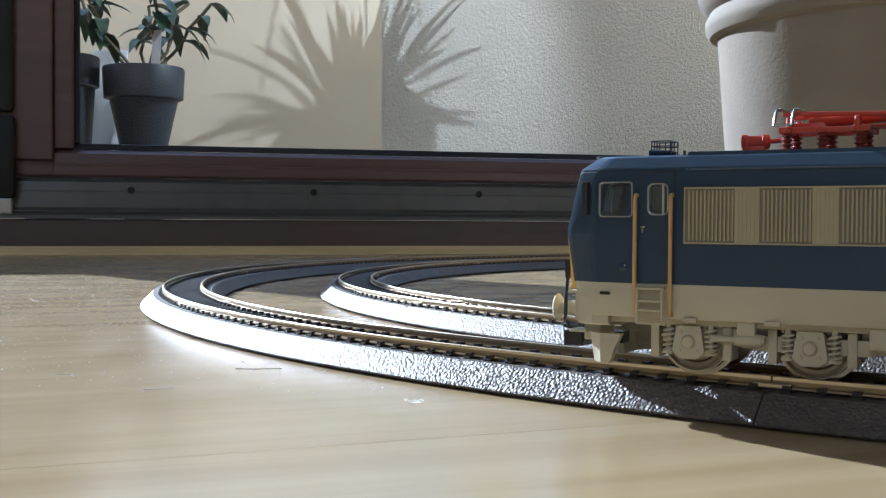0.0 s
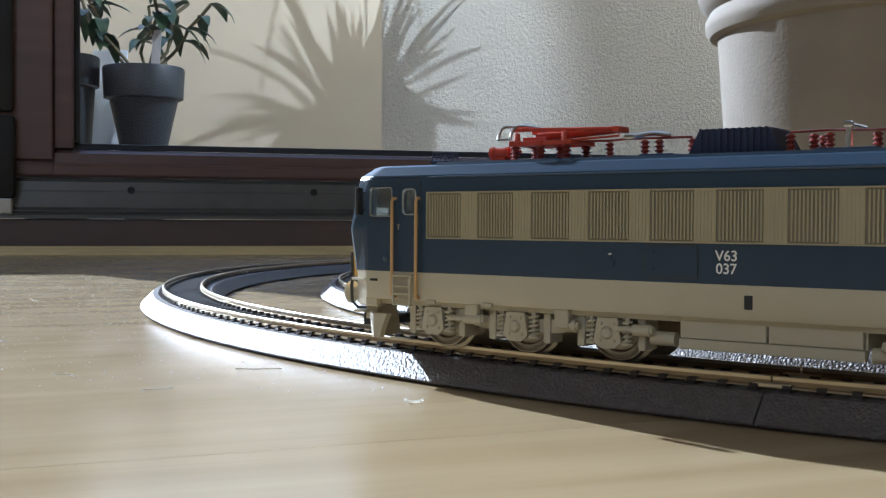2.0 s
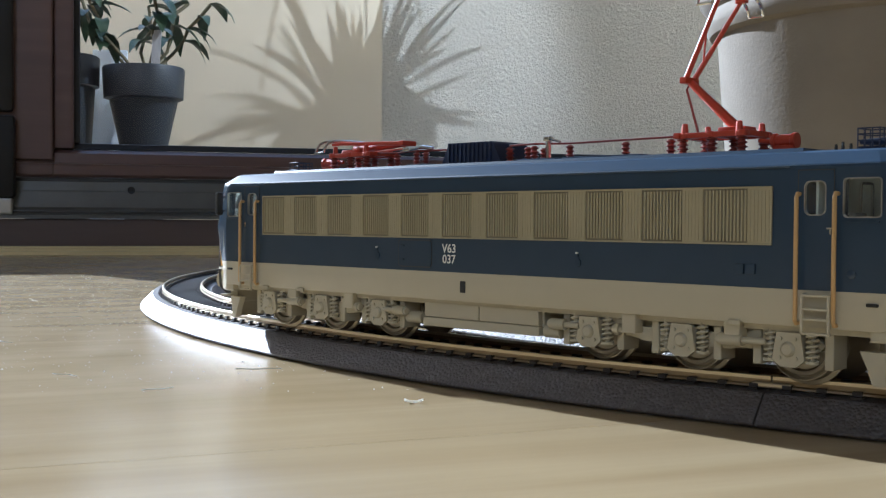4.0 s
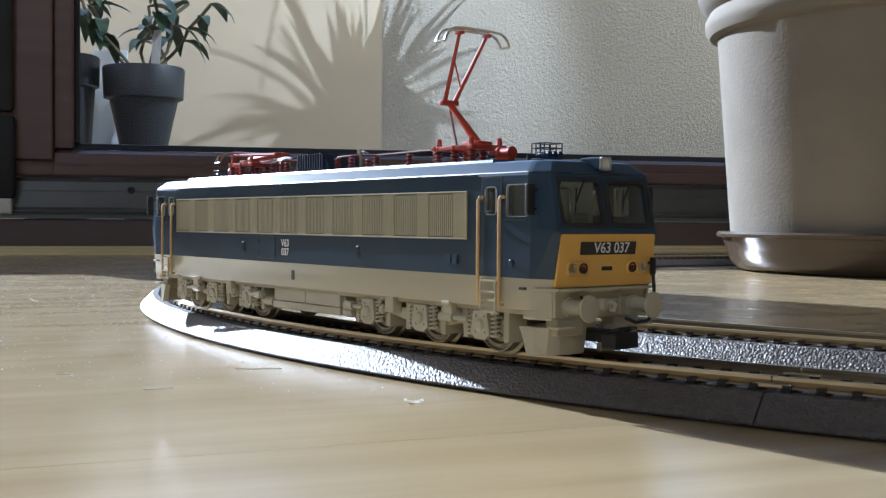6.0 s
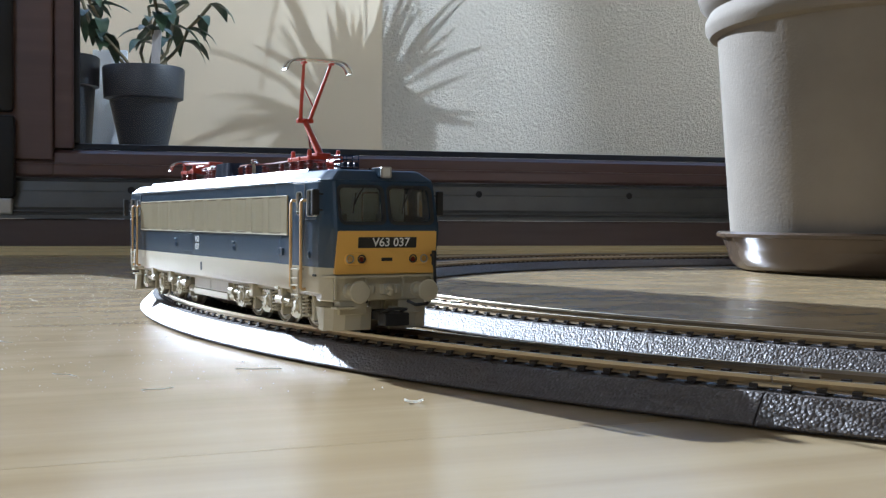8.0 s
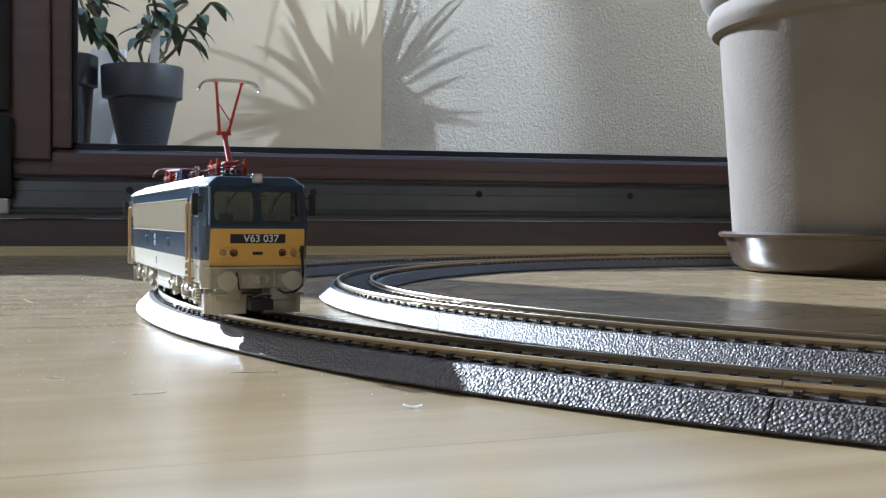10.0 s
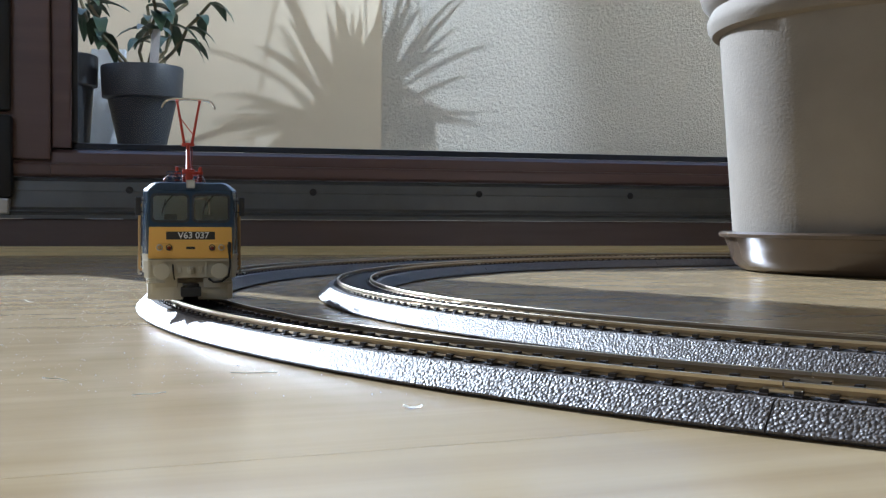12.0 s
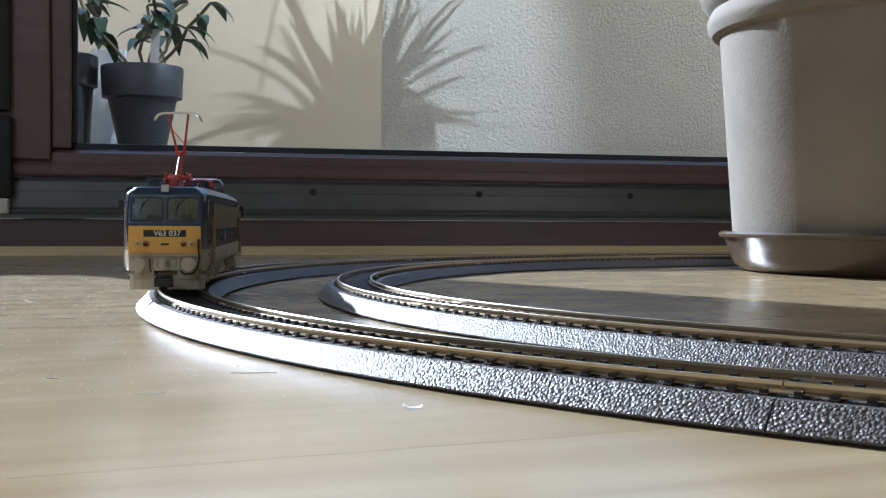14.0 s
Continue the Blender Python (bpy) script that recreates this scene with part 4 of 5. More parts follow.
        for z in (33.2, 37.4):
            lpart("mirror_arm", rod(BM(), (102.0, sy * 15.6, z), (102.2, sy * (W + 0.8), z), 0.25, 6), M_BLACK, mi, turn=t)
        # grab handle, small steps on the cab corner
        lpart("corner_step", box(BM(), 97.4, 99.6, min(sy * 16.6, sy * 17.4), max(sy * 16.6, sy * 17.4), 15.6, 16.2, 0.15), M_BLACK, lo, turn=t)
        lpart("socket", lathe(BM(), [(0, 0.5), (0.5, 0.5), (0.85, 0.3), (0.85, -0.3)], 16, pose(94.6, sy * W, 21.3, -90 * sy, 0, 0)), M_BLUE, lo, smooth=True, turn=t)
        lpart("window_sill", box(BM(), 92.6, 99.6, min(sy * 16.9, sy * 17.35), max(sy * 16.9, sy * 17.35), 30.6, 30.95, 0.1), M_BLUE, lo, turn=t)
    # horn group and aerial on the cab roof
    bm = BM()
    box(bm, 91.5, 95.5, -8.2, -3.2, 44.0, 44.6, 0.1)
    for k in range(3):
        rod(bm, (91.5, -7.4 + k * 1.7, 45.7), (96.4, -7.4 + k * 1.7, 45.7), 0.45, 8, 0.7)
    for z in (44.7, 45.9, 47.1, 48.2):
        wire(bm, [(91.4, -8.4, z), (95.6, -8.4, z), (95.6, -3.0, z), (91.4, -3.0, z), (91.4, -8.4, z)], 0.14, 5)
    for x, y in ((91.4, -8.4), (92.8, -8.4), (94.2, -8.4), (95.6, -8.4), (95.6, -6.6), (95.6, -4.8), (95.6, -3.0), (91.4, -3.0), (91.4, -5.7)):
        rod(bm, (x, y, 44), (x, y, 48.3), 0.14, 5)
    lpart("horn", bm, M_RADIATOR, lo, "dark caged roof horn", turn=t)
    bm = BM()
    for x, y, h in ((89.0, -6, 1.0), (87.4, -6, 1.4), (85.8, 5, 0.9), (84.6, -3, 1.2)):
        rod(bm, (x, y, 44.0), (x, y, 44.6 + h), 0.4, 8, 0.25)
    lpart("roof_fittings", bm, M_BLACK, lo, turn=t)
    # buffer beam, buffers, coupler, plough, hose
    bm = BM()
    pts = [(98.0, -16.4), (101.6, -16.4), (105.4, -14.8), (105.4, 14.8), (101.6, 16.4), (98.0, 16.4)]
    loft(bm, [[(x - 0.4, y * 0.985, 9.2) for x, y in pts], [(x, y, 9.6) for x, y in pts], [(x, y, 15.6) for x, y in pts]])
    lip = [(99.5, -16.7), (102.2, -16.7), (107.6, -15.0), (107.6, 15.0), (102.2, 16.7), (99.5, 16.7)]
    loft(bm, [[(x, y, z) for x, y in lip] for z in (15.5, 16.1)])
    for y in (-14.2, 14.2, -5.6, 5.6):
        box(bm, 105.2, 106.1, y - 0.35, y + 0.35, 9.8, 15.5, 0.1)
    lpart("buffer_beam", bm, M_BEIGE, lo, turn=t)
    for y in (10.0, -10.0):
        bm = lathe(BM(), [(0, -8.5), (2.1, -8.5), (2.1, -6.2), (1.55, -6.0), (1.55, -2.0), (1.05, -1.9), (1.05, -0.8), (2.6, -0.6), (3.0, -0.25), (2.7, 0.05), (0, 0.3)], 28, pose(112.1, y, 12.0, 0, 90, 0))
        lpart("buffer", bm, M_BEIGE, lo, "beige round buffer", True, turn=t)
    bm = BM()
    box(bm, 104.5, 107.5, -1.2, 1.2, 11.0, 13.6, 0.3)
    wire(bm, [(107, 0, 12.5), (109, 0, 12.9), (110, 0, 12.2), (109.6, 0, 11.2), (108.4, 0, 11.2)], 0.55, 6)
    box(bm, 104.8, 106.2, 3.2, 4.4, 11.2, 13.4, 0.2)
    box(bm, 104.8, 106.2, -4.4, -3.2, 11.2, 13.4, 0.2)
    lpart("draw_hook", bm, M_BEIGE, lo, turn=t)
    bm = BM()
    box(bm, 100.0, 111.0, -2.4, 2.4, 4.0, 6.6, 0.3)
    box(bm, 109.0, 113.4, -3.6, 3.6, 3.0, 6.4, 0.4)
    wire(bm, [(110, 2.6, 6.4), (113.5, 2.6, 7.4), (114.2, 0, 7.6), (113.5, -2.6, 7.4), (110, -2.6, 6.4)], 0.4, 6)
    lpart("coupler", bm, M_BLACK, lo, "black coupler", turn=t)
    # plough: two low plates that sweep back at the sides, hung from brackets
    bm = BM()
    for sy in (1, -1):
        o = [(105.2, 2.8), (105.6, 6.0), (105.4, 10.5), (104.4, 13.4), (101.6, 15.2), (97.0, 15.5), (97.0, 13.6), (103.6, 11.5), (103.6, 2.8)]
        loft(bm, [[(x + dx - bk * max(0, 103.0 - x), sy * y, z) for x, y in o] for dx, bk, z in ((-2.4, -0.6, 1.3), (-2.2, -0.5, 1.9), (-1.8, -0.3, 4.4), (-1.4, 0.0, 7.4))])
        box(bm, 101.0, 104.8, min(sy * 4.6, sy * 12.6), max(sy * 4.6, sy * 12.6), 5.6, 9.5, 0.3)
    lpart("rail_guard", bm, M_BEIGE, lo, "beige swept-back rail guard", turn=t)
    for sy in (1, -1):
        lpart("foot_step", box(BM(), 103.6, 107.4, min(sy * 9.2, sy * 14.6), max(sy * 9.2, sy * 14.6), 7.3, 7.9, 0.15), M_BEIGE, lo, turn=t)
    hose = [(105.0, 13.2, 22.0), (107.9, 13.4, 21.0), (108.2, 13.8, 18.0), (108.4, 14.0, 14.0), (108.8, 13.4, 10.0), (109.0, 11.0, 8.2), (108.4, 8.0, 8.0), (106.5, 6.5, 9.0)]
    lpart("hose", wire(BM(), hose, 0.42, 8), M_BLACK, lo, "black brake hose", True, turn=t)
    bm = BM()
    box(bm, 107.5, 108.6, 13.2, 14.3, 18.5, 22.5, 0.25)
    lpart("hose_valve", bm, M_BLACK, lo, turn=t)
    wire_b = wire(BM(), [(104.8, -6.3, 14.5), (106.8, -6.2, 13.0), (107.2, -6.0, 10.5), (106.5, -5.6, 8.8)], 0.3, 6)
    lpart("air_hose", wire_b, M_BLACK, lo, smooth=True, turn=t)


def build_bogie(lo, s):
    t = pose(0, 0, 0, 0, 0, 0 if s > 0 else 180)
    c = 57.9
    axles = (c + 23.6, c, c - 23.6)
    bm = BM()
    for sy in (1, -1):
        y0, y1 = sorted((sy * 11.2, sy * 13.0))
        pr = [(c - 30, 7.6), (c - 27, 9.8), (c - 16, 10.0), (c - 12, 8.4), (c + 12, 8.4), (c + 16, 10.0), (c + 27, 9.8), (c + 30, 7.6), (c + 29, 6.4), (c + 14, 6.2), (c + 10, 5.4), (c - 10, 5.4), (c - 14, 6.2), (c - 29, 6.4)]
        prism(bm, pr, y0, y1, "y")
    box(bm, c - 14, c - 9, -11.2, 11.2, 5.6, 9.6)
    box(bm, c + 9, c + 14, -11.2, 11.2, 5.6, 9.6)
    bogie = lpart("bogie", bm, M_BEIGE, lo, "beige three-axle bogie", turn=t)
    for sy in (1, -1):
        for i, ax in enumerate(axles):
            bm = BM()
            box(bm, ax - 2.6, ax + 2.6, min(sy * 12.2, sy * 14.6), max(sy * 12.2, sy * 14.6), 4.4, 9.4, 0.5)
            prism(bm, [(ax - 3.3, 4.6), (ax - 1.6, 3.2), (ax + 1.6, 3.2), (ax + 3.3, 4.6), (ax + 2.4, 9.8), (ax - 2.4, 9.8)], min(sy * 14.5, sy * 15.3), max(sy * 14.5, sy * 15.3), "y")
            lathe(bm, [(0, 0.75), (1.0, 0.75), (1.35, 0.45), (1.5, 0.0), (1.5, -0.6)], 14, pose(ax, sy * 15.3, 6.6, -90 * sy, 0, 0))
            for bx, bz in ((-1.7, 4.9), (1.7, 4.9), (-1.5, 8.6), (1.5, 8.6)):
                lathe(bm, [(0, 0.35), (0.35, 0.3), (0.4, -0.2)], 8, pose(ax + bx, sy * 15.3, bz, -90 * sy, 0, 0))
            lpart("axle_box", bm, M_BEIGE, bogie, smooth=True, turn=t)
            for dx in (-4.3, 4.3):
                bm = BM()
                helix(bm, ax + dx, sy * 14.0, 4.6, 9.6, 1.05, 5, 0.3)
                rod(bm, (ax + dx, sy * 14.0, 4.0), (ax + dx, sy * 14.0, 4.6), 1.35, 12)
                rod(bm, (ax + dx, sy * 14.0, 4.2), (ax + dx, sy * 14.0, 10.4), 0.6, 8)
                lpart("coil_spring", bm, M_BEIGE, bogie, smooth=True, turn=t)
            # brake rigging beside each wheel
            bm = BM()
            for dx in (-7.4, 7.4):
                box(bm, ax + dx - 0.9, ax + dx + 0.9, min(sy * 8.0, sy * 13.6), max(sy * 8.0, sy * 13.6), 3.0, 9.8, 0.3)
            lpart("brake_block", bm, M_BEIGE, bogie, turn=t)
        for a, b in (((c - 24 + 7.8), (c - 14.0)), ((c + 9.0), (c + 19.0)), ((c - 34.0), (c - 26.0))):
            bm = BM()
            rod(bm, (a, sy * 15.2, 7.6), ((a + b) / 2, sy * 15.2, 7.6), 1.25, 12)
            rod(bm, ((a + b) / 2, sy * 15.2, 7.6), (b, sy * 15.2, 7.6), 0.65, 10)
            rod(bm, (a - 0.6, sy * 15.2, 7.6), (a, sy * 15.2, 7.6), 0.9, 12)
            lpart("damper", bm, M_BEIGE, bogie, smooth=True, turn=t)
        bm = BM()
        for a in (c - 12.5, c + 12.0):
            box(bm, a - 1.8, a + 1.8, min(sy * 13.0, sy * 16.0), max(sy * 13.0, sy * 16.0), 7.0, 11.4, 0.4)
        lpart("bolster", bm, M_BEIGE, bogie, turn=t)
    sets = []
    for ax in axles:
        r = 7.2
        bm = BM()
        for sy in (1, -1):
            prof = [(0, 1.5), (1.3, 1.5), (1.6, 1.0), (4.2, 0.6), (4.9, 0.7), (5.3, 1.35), (6.0, 1.45), (6.4, 1.0), (6.9, 1.45), (r - 0.1, 1.4), (r, 1.1), (r + 0.05, -0.8), (r + 0.9, -1.0), (r + 0.95, -1.5), (r - 0.3, -1.8), (0, -1.8)]
            lathe(bm, prof, 40, pose(0, sy * 8.35, 0, -90 * sy, 0, 0))
            # worn bolts on the wheel disc, so that the turning shows
            for k in range(6):
                a = k * math.pi / 3
                lathe(bm, [(0, 0.25), (0.32, 0.2), (0.36, -0.2)], 8, pose(3.2 * math.cos(a), sy * 9.05, 3.2 * math.sin(a), -90 * sy, 0, 0))
        rod(bm, (0, -7, 0), (0, 7, 0), 1.2, 12)
        bmesh.ops.transform(bm, matrix=MM, verts=bm.verts)
        w = part("wheelset", bm, M_WHEEL, bogie, "turned steel wheels on an axle", True)
        w.location = (ax * s * 0.001, 0, r * 0.001)
        sets.append(w)
    return sets


def build_pantograph(lo, s, raised):
    t = pose(0, 0, 0, 0, 0, 0 if s > 0 else 180)
    bm = BM()
    for y in (-4.6, 4.6):
        box(bm, 49, 66.5, y - 0.75, y + 0.75, 48.3, 49.5, 0.2)
    for x in (50, 58, 65.5):
        box(bm, x - 0.8, x + 0.8, -5.6, 5.6, 48.4, 49.6, 0.2)
    box(bm, 58, 64.5, -2.4, 2.4, 48.6, 50.6, 0.4)
    for x, y in ((51.5, 4.6), (51.5, -4.6), (64.5, 4.6), (64.5, -4.6)):
        lathe(bm, [(0, 51.6), (0.6, 51.4), (0.8, 49.4), (1.0, 49.2), (1.0, 48.4)], 10, pose(x, y, 0))
    pan = lpart("pantograph", bm, M_RED, lo, "orange-red raised pantograph" if raised else "orange-red folded pantograph", True, turn=t)
    for x, y in ((51, 4.6), (51, -4.6), (58, 4.6), (58, -4.6), (65, 4.6), (65, -4.6)):
        lpart("insulator", insulator(BM(), x, y, 44.7, 48.4, 1.25, 4), M_INSUL, pan, smooth=True, turn=t)
    bm = lathe(BM(), [(0, 0), (1.35, 0), (1.6, 0.3), (1.6, 1.0), (1.3, 1.2), (1.3, 4.4), (1.6, 4.6), (1.6, 5.4), (0, 5.6)], 18, pose(69.5, 0, 47.2, 0, 90, 0))
    box(bm, 70.2, 74.6, -1.2, 1.2, 44.7, 46.3, 0.2)
    rod(bm, (66.5, 0, 47.4), (69.6, 0, 47.2), 0.5, 8)
    lpart("drive_cylinder", bm, M_RED, pan, "red air cylinder", True, turn=t)
    if raised:
        foot, knee, head = Vector((61.5, 0, 50.2)), Vector((49.5, 0, 61.2)), Vector((59.5, 0, 78.2))
    else:
        foot, knee, head = Vector((61.5, 0, 50.6)), Vector((39.5, 0, 51.6)), Vector((64.5, 0, 52.6))
    bm = rod(BM(), foot, knee, 1.15, 10, 0.8)
    box(bm, knee.x - 0.9, knee.x + 0.9, -2.6, 2.6, knee.z - 0.7, knee.z + 0.7, 0.3)
    lpart("lower_arm", bm, M_RED, pan, smooth=True, turn=t)
    off = Vector((-1.6, 0, -1.6)) if raised else Vector((-0.5, 0, -1.5))
    lpart("guide_rod", wire(BM(), [(51.0, 1.6, 49.6), knee + off + Vector((0, 1.6, 0)), knee + off * 0.3 + Vector((0, 1.2, 0))], 0.28, 6), M_RED if not raised else M_INSUL, pan, turn=t)
    for y in (-1, 1):
        bm = rod(BM(), knee + Vector((0, 1.5 * y, 0)), head + Vector((0, 4.4 * y, -0.3)), 0.62, 8, 0.45)
        box(bm, head.x - 1.3, head.x + 1.3, 4.4 * y - 0.6, 4.4 * y + 0.6, head.z - 0.9, head.z - 0.1, 0.2)
        lpart("upper_arm", bm, M_RED, pan, smooth=True, turn=t)
    lpart("arm_brace", rod(BM(), knee + (head - knee) * 0.22 + Vector((0, 2.1, 0)), knee + (head - knee) * 0.62 + Vector((0, -3.3, 0)), 0.22, 6), M_RED, pan, turn=t)
    for dx in (-1.7, 1.7):
        h = head + Vector((dx, 0, 0.3))
        pts = [h + Vector((0, y, z)) for y, z in ((-10.4, -3.4), (-9.9, -2.0), (-8.9, -0.8), (-7.4, -0.1), (-5, 0.15), (0, 0.2), (5, 0.15), (7.4, -0.1), (8.9, -0.8), (9.9, -2.0), (10.4, -3.4))]
        lpart("contact_strip", wire(BM(), pts, 0.36, 6), M_CHROME, pan, "bright bent contact strip", True, turn=t)
    for y in (-10.4, 10.4):
        lpart("horn_bridge", rod(BM(), head + Vector((-1.7, y, -3.0)), head + Vector((1.7, y, -3.0)), 0.3, 6), M_CHROME, pan, turn=t)


def build_roof_gear(lo):
    bm = loft(BM(), [[(x, y, z) for x, y in ((x0, -6.4), (x1, -6.4), (x1, 6.4), (x0, 6.4))] for x0, x1, z in ((-0.6, 20.0, 44.8), (2.2, 17.6, 49.8), (2.6, 17.2, 50.1))])
    res = lpart("resistor_box", bm, M_RADIATOR, lo, "dark blue ribbed resistor box")
    for k in range(11):
        x = 2.6 + k * 1.42
        lpart("rib", box(BM(), x, x + 0.55, -6.9, 6.9, 45.2, 50.25, 0.08), M_RADIATOR, res)
    for x, y in ((41, 2.2), (31, 4.6), (27.5, 4.6), (20.5, 3.0), (-1.5, 4.2), (-5.5, 2.0), (-9.5, 4.4), (-18, 1.5), (-34, 1.5), (-46, 1.5), (20.5, -4), (-5.5, -4)):
        lpart("insulator", insulator(BM(), x, y, 44.75, 48.6, 1.05, 4), M_INSUL, lo, "ribbed red-brown insulator", True)
    bm = wire(BM(), [(49, 2.2, 49.2), (41, 2.2, 49.0), (36, 3.0, 49.2), (31, 4.6, 49.0), (20.5, 3.0, 49.0)], 0.3, 6)
    lpart("busbar", bm, M_INSUL, lo, "thin roof conductor")
    bm = wire(BM(), [(-1.5, 4.2, 49), (-9.5, 4.4, 49.1), (-18, 1.5, 49), (-34, 1.5, 49.1), (-50, 1.5, 49.2)], 0.26, 6)
    lpart("busbar", bm, M_INSUL, lo, "thin roof conductor")
    bm = BM()
    rod(bm, (-13, 3.5, 44.7), (-13, 3.5, 50.5), 0.7, 8)
    box(bm, -13.9, -12.1, 2.6, 4.4, 49.6, 50.8, 0.2)
    wire(bm, [(-13, 3.5, 50.4), (-16.4, 3.2, 49.4)], 0.3, 6)
    lpart("isolator_post", bm, M_CHROME, lo, "bright isolator post", True)
    bm = BM()
    wire(bm, [(34.5, 4.6, 49.4), (29, 4.6, 50.0), (25, 4.6, 49.4)], 0.5, 6)
    box(bm, 33.5, 36, 4.0, 5.2, 49.0, 50.0, 0.2)
    lpart("switch_blade", bm, M_CHROME, lo, "bright switch blade", True)


def build_underframe(lo):
    bm = box(BM(), -20.0, 18.0, -13.0, 13.0, 6.2, 11.3, 0.3)
    tank = lpart("equipment_box", bm, M_BEIGE, lo, "beige equipment box between the bogies")
    for sy in (1, -1):
        for a, b in ((-19.5, -1.2), (-0.8, 17.6)):
            lpart("box_lid", box(BM(), a, b, min(sy * 12.9, sy * 14.6), max(sy * 12.9, sy * 14.6), 6.6, 10.4, 0.3), M_BEIGE, tank)
        lpart("box_sill", box(BM(), -20, 17.8, min(sy * 12.5, sy * 14.9), max(sy * 12.5, sy * 14.9), 4.3, 6.5, 0.3), M_BEIGE, tank)
        lpart("air_tank", rod(BM(), (-25.5, sy * 13.2, 5.6), (-21, sy * 13.2, 5.6), 1.5, 16), M_BEIGE, tank, smooth=True)
        lpart("air_tank", rod(BM(), (19, sy * 13.2, 6.0), (24.5, sy * 13.2, 6.0), 1.5, 16), M_BEIGE, tank, smooth=True)
    lpart("floor_plate", box(BM(), -100, 100, -14.5, 14.5, 9.9, 11.25), M_BEIGE, lo)


def build_loco():
    lo = thing("model_locomotive", "blue and beige model electric locomotive with yellow ends and red pantographs", "model locomotive")
    build_shell(lo)
    sets = []
    for s in (1, -1):
        build_side(lo, s)
        build_end(lo, s)
        sets += build_bogie(lo, s)
    build_pantograph(lo, 1, False)
    build_pantograph(lo, -1, True)
    build_roof_gear(lo)
    build_underframe(lo)
    return lo, sets


LOCO, WHEELSETS = build_loco()

# ---- floor planks ----


def build_planks():
    turn = 22
    m = pose(0, 0, 0, 0, 0, turn)
    rng = random.Random(2)
    w, ln = 0.192, 1.28
    bm = box(BM(), 0, ln - 0.0001, 0, w - 0.0001, -0.008, 0.0, 0.00007)
    mesh = bpy.data.meshes.new("plank")
    bm.to_mesh(mesh)
    bm.free()
    mesh.materials.append(M_FLOOR)
    for j in range(-24, 28):
        off = rng.uniform(0, ln)
        for i in range(-5, 5):
            p = m @ Vector((i * ln + off, j * w, 0))
            q = m @ Vector((i * ln + off + ln / 2, j * w + w / 2, 0))
            at = Matrix.Translation(p) @ m
            corners = [at @ Vector((x, y, 0)) for x in (0, ln) for y in (0, w)]
            sides = ((Vector((ROOM_X0, 0, 0)), Vector((-1, 0, 0))), (Vector((ROOM_X1, 0, 0)), Vector((1, 0, 0))), (Vector((0, ROOM_Y0, 0)), Vector((0, -1, 0))), (on_wall(0, -0.031, 0), WALL_N))
            over = [(co, no) for co, no in sides if max((c - co).dot(no) for c in corners) > 0]
            if any(min((c - co).dot(no) for c in corners) > -0.005 for co, no in over):
                continue
            me = mesh
            if over:
                bm = BM()
                bm.from_mesh(mesh)
                inv = at.inverted()
                for co, no in over:
                    if bm.verts:
                        clip(bm, inv @ co, inv.to_3x3() @ no)
                me = bpy.data.meshes.new("plank")
                bm.to_mesh(me)
                bm.free()
                me.materials.append(M_FLOOR)
                if not me.polygons:
                    continue
            ob = new("plank", me)
            ob.parent = FLOOR
            ob.matrix_basis = at


build_planks()


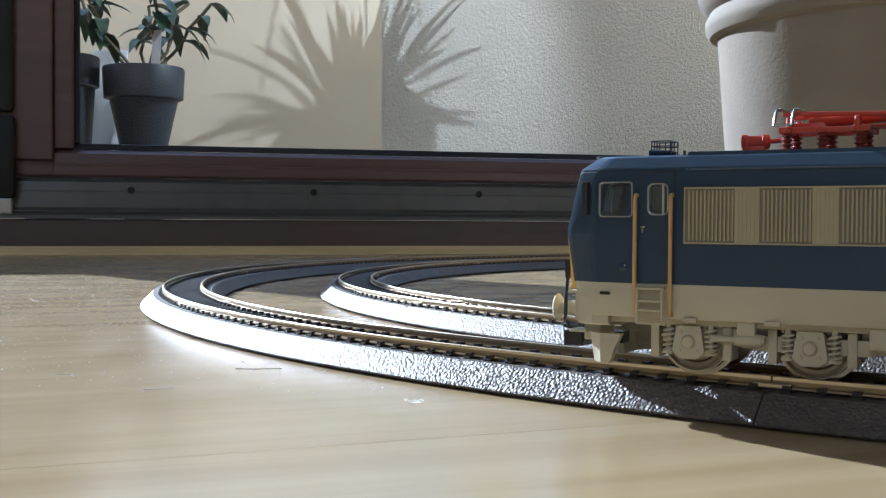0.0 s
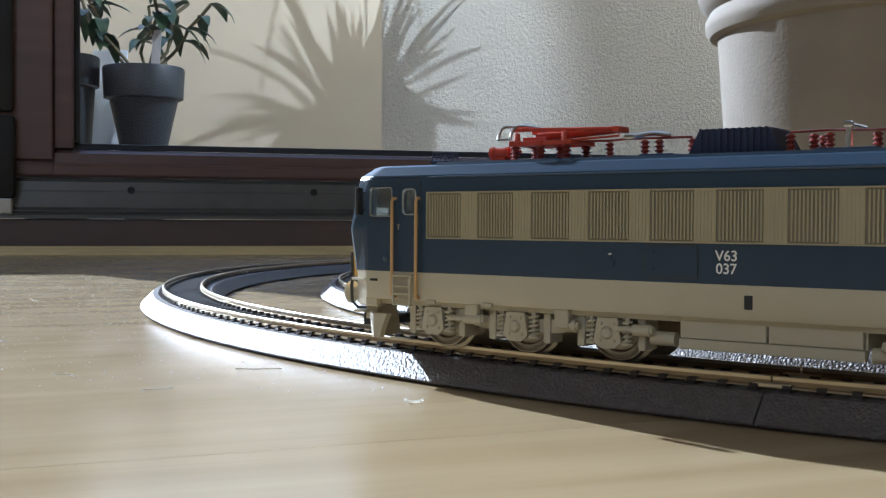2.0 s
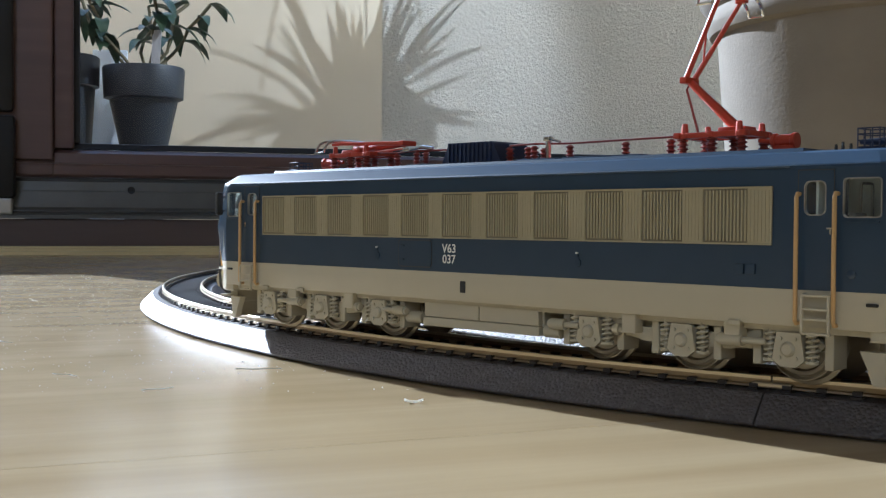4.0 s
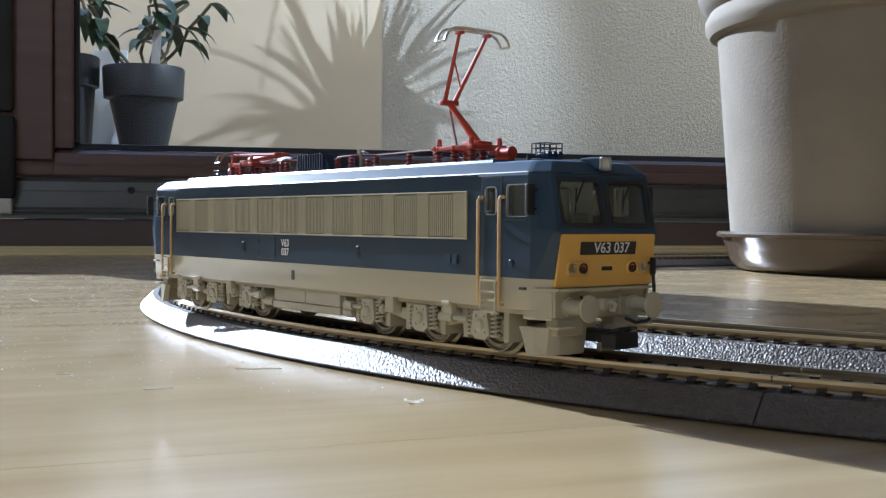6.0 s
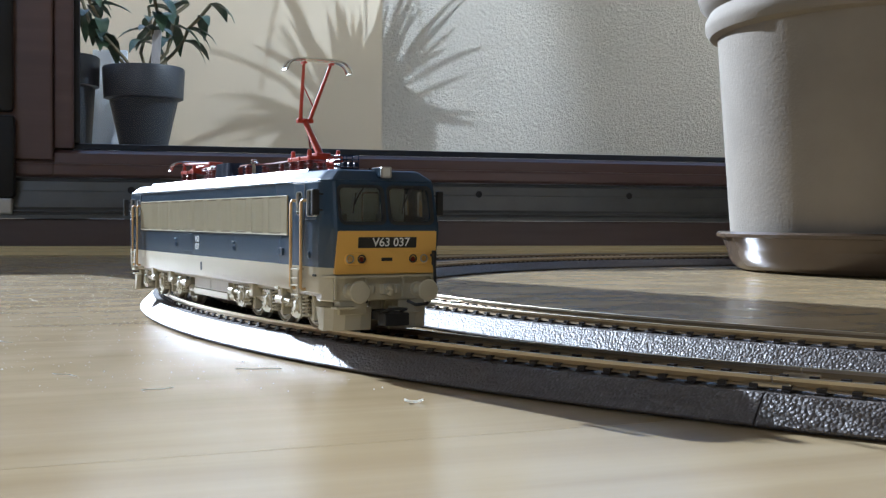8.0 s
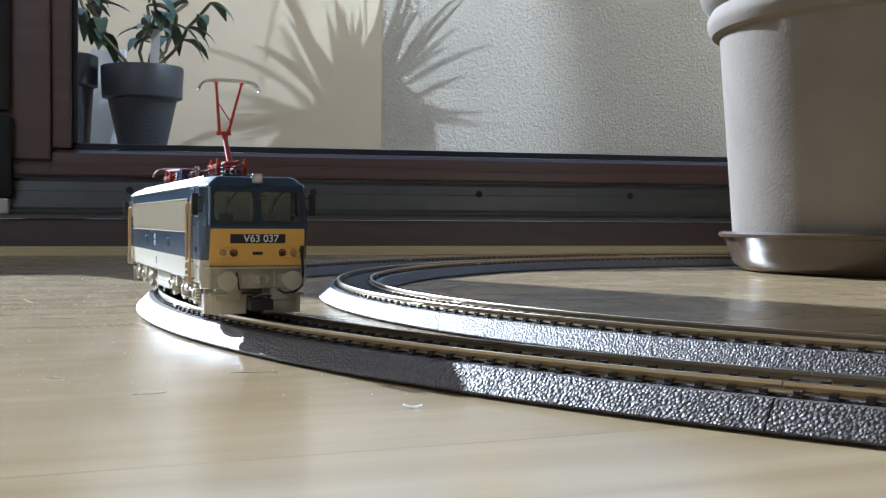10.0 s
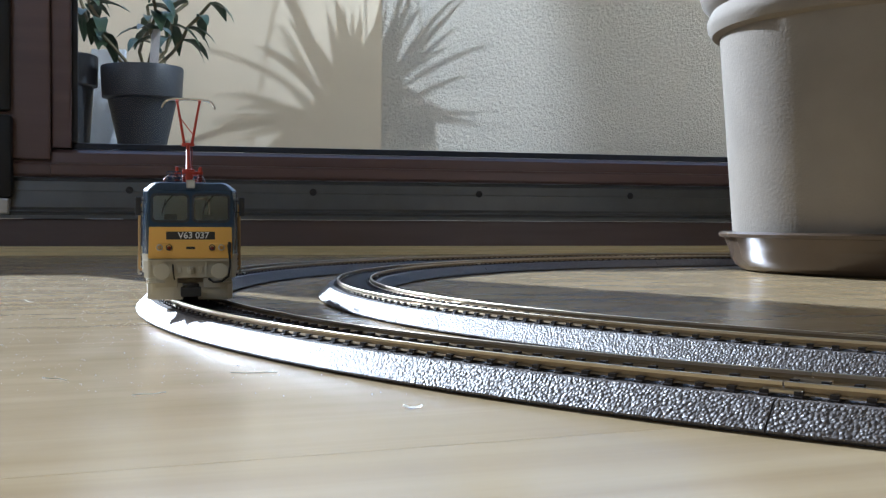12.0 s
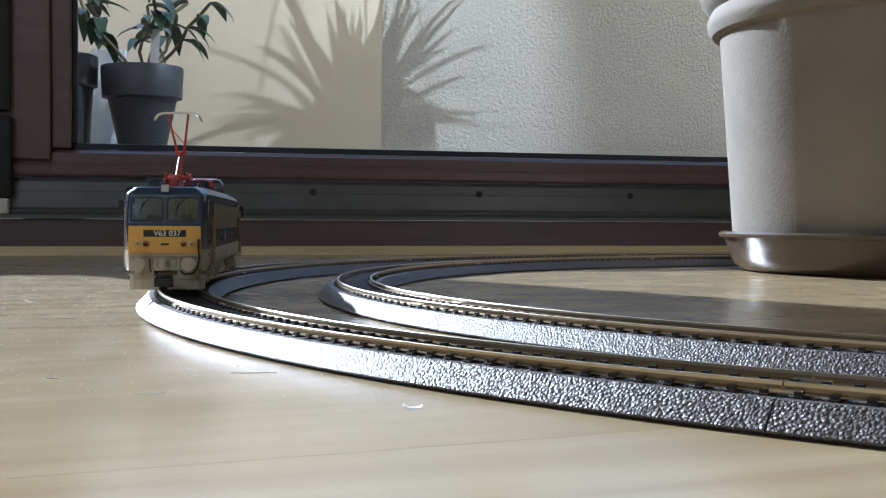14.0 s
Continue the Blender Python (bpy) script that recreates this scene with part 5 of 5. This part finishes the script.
# ---- dust, lint and scratches on the floor ----
def build_dust():
    rng = random.Random(11)
    bm = BM()
    for i in range(3200):
        y = 0.26 + 0.54 * rng.random() ** 0.8
        x = rng.uniform(-0.46, 0.30) * y + rng.uniform(-0.03, 0.03)
        if math.hypot(x - CX, y - CY) < R_OUT + 0.022:
            continue
        r = rng.uniform(0.00008, 0.00028) * (1.7 if rng.random() < 0.04 else 1) * (0.45 + 0.9 * y)
        vs = [bm.verts.new((x + r * rng.uniform(0.6, 1.3) * math.cos(a), y + r * rng.uniform(0.6, 1.3) * math.sin(a), 0.00003)) for a in (0.2, 1.5, 2.7, 4.0, 5.2)]
        top = bm.verts.new((x, y, 0.00003 + r * 0.9))
        for k in range(5):
            bm.faces.new((vs[k], vs[(k + 1) % 5], top))
    tagged(part("dust", bm, M_TAG, None), "pale dust specks scattered over the wooden floor", "dust", "", "stuff")
    for x, y, a, ln in ((-0.150, 0.372, -42, 0.016), (-0.205, 0.560, -60, 0.020), (-0.160, 0.455, 20, 0.014), (-0.055, 0.300, 8, 0.012), (-0.100, 0.290, -30, 0.009), (-0.190, 0.640, -20, 0.018), (-0.070, 0.262, 35, 0.008)):
        d = Vector((math.cos(radians(a)), math.sin(radians(a)), 0))
        side = Vector((-d.y, d.x, 0))
        line = [Vector((x, y, 0.00012)) + d * (ln * k / 6) + side * (0.0006 * math.sin(k * 1.3 + x * 90)) for k in range(7)]
        fibre = part("fibre", wire(BM(), line, 0.00009, 5), M_TAG, None)
        tagged(fibre, "pale fibre lying on the wooden floor", "fibre", "fibres on the floor")
    pts = [(-0.0062 + 0.0020 * math.cos(a), 0.2440 - 0.0030 * math.sin(a), 0.0013 + 0.0011 * math.sin(a)) for a in (radians(200 + 14 * k) for k in range(11))]
    tagged(part("lint_thread", wire(BM(), pts, 0.00028, 6), glass_mat("white_thread", (0.95, 0.95, 0.93), 1.2, 0.7), None), "curled white thread lying on the floor", "thread")


build_dust()


# ---- what moves ----
TIMES = tuple(k * 0.5 for k in range(29))
WAY = (0.2566, 0.2708, 0.2873, 0.3050, 0.3233, 0.3412, 0.3592, 0.3771, 0.3949, 0.4127, 0.4306, 0.4484, 0.4663, 0.4838, 0.5017, 0.5194, 0.5373, 0.5549, 0.5721, 0.5891, 0.6061, 0.6232, 0.6404, 0.6575, 0.6742, 0.6903, 0.7059, 0.7210, 0.7357)


def motions():
    half = 0.0572
    rp = math.sqrt(R_OUT ** 2 - half ** 2)
    rows = []
    for t, s in zip(TIMES, WAY):
        th = s / R_OUT
        rows.append((t, pose(CX - rp * math.sin(th), CY - rp * math.cos(th), RAIL_Z, 0, 0, 180 - math.degrees(th))))
    walk(LOCO, rows)
    steps = [k * 0.25 for k in range(57)]
    for n, w in enumerate(WHEELSETS):
        at = w.location.copy()
        walk(w, [(t, pose(at.x, at.y, at.z, 0, math.degrees(float(np.interp(t, TIMES, WAY)) / 0.0072) + 17 * n, 0)) for t in steps])


motions()
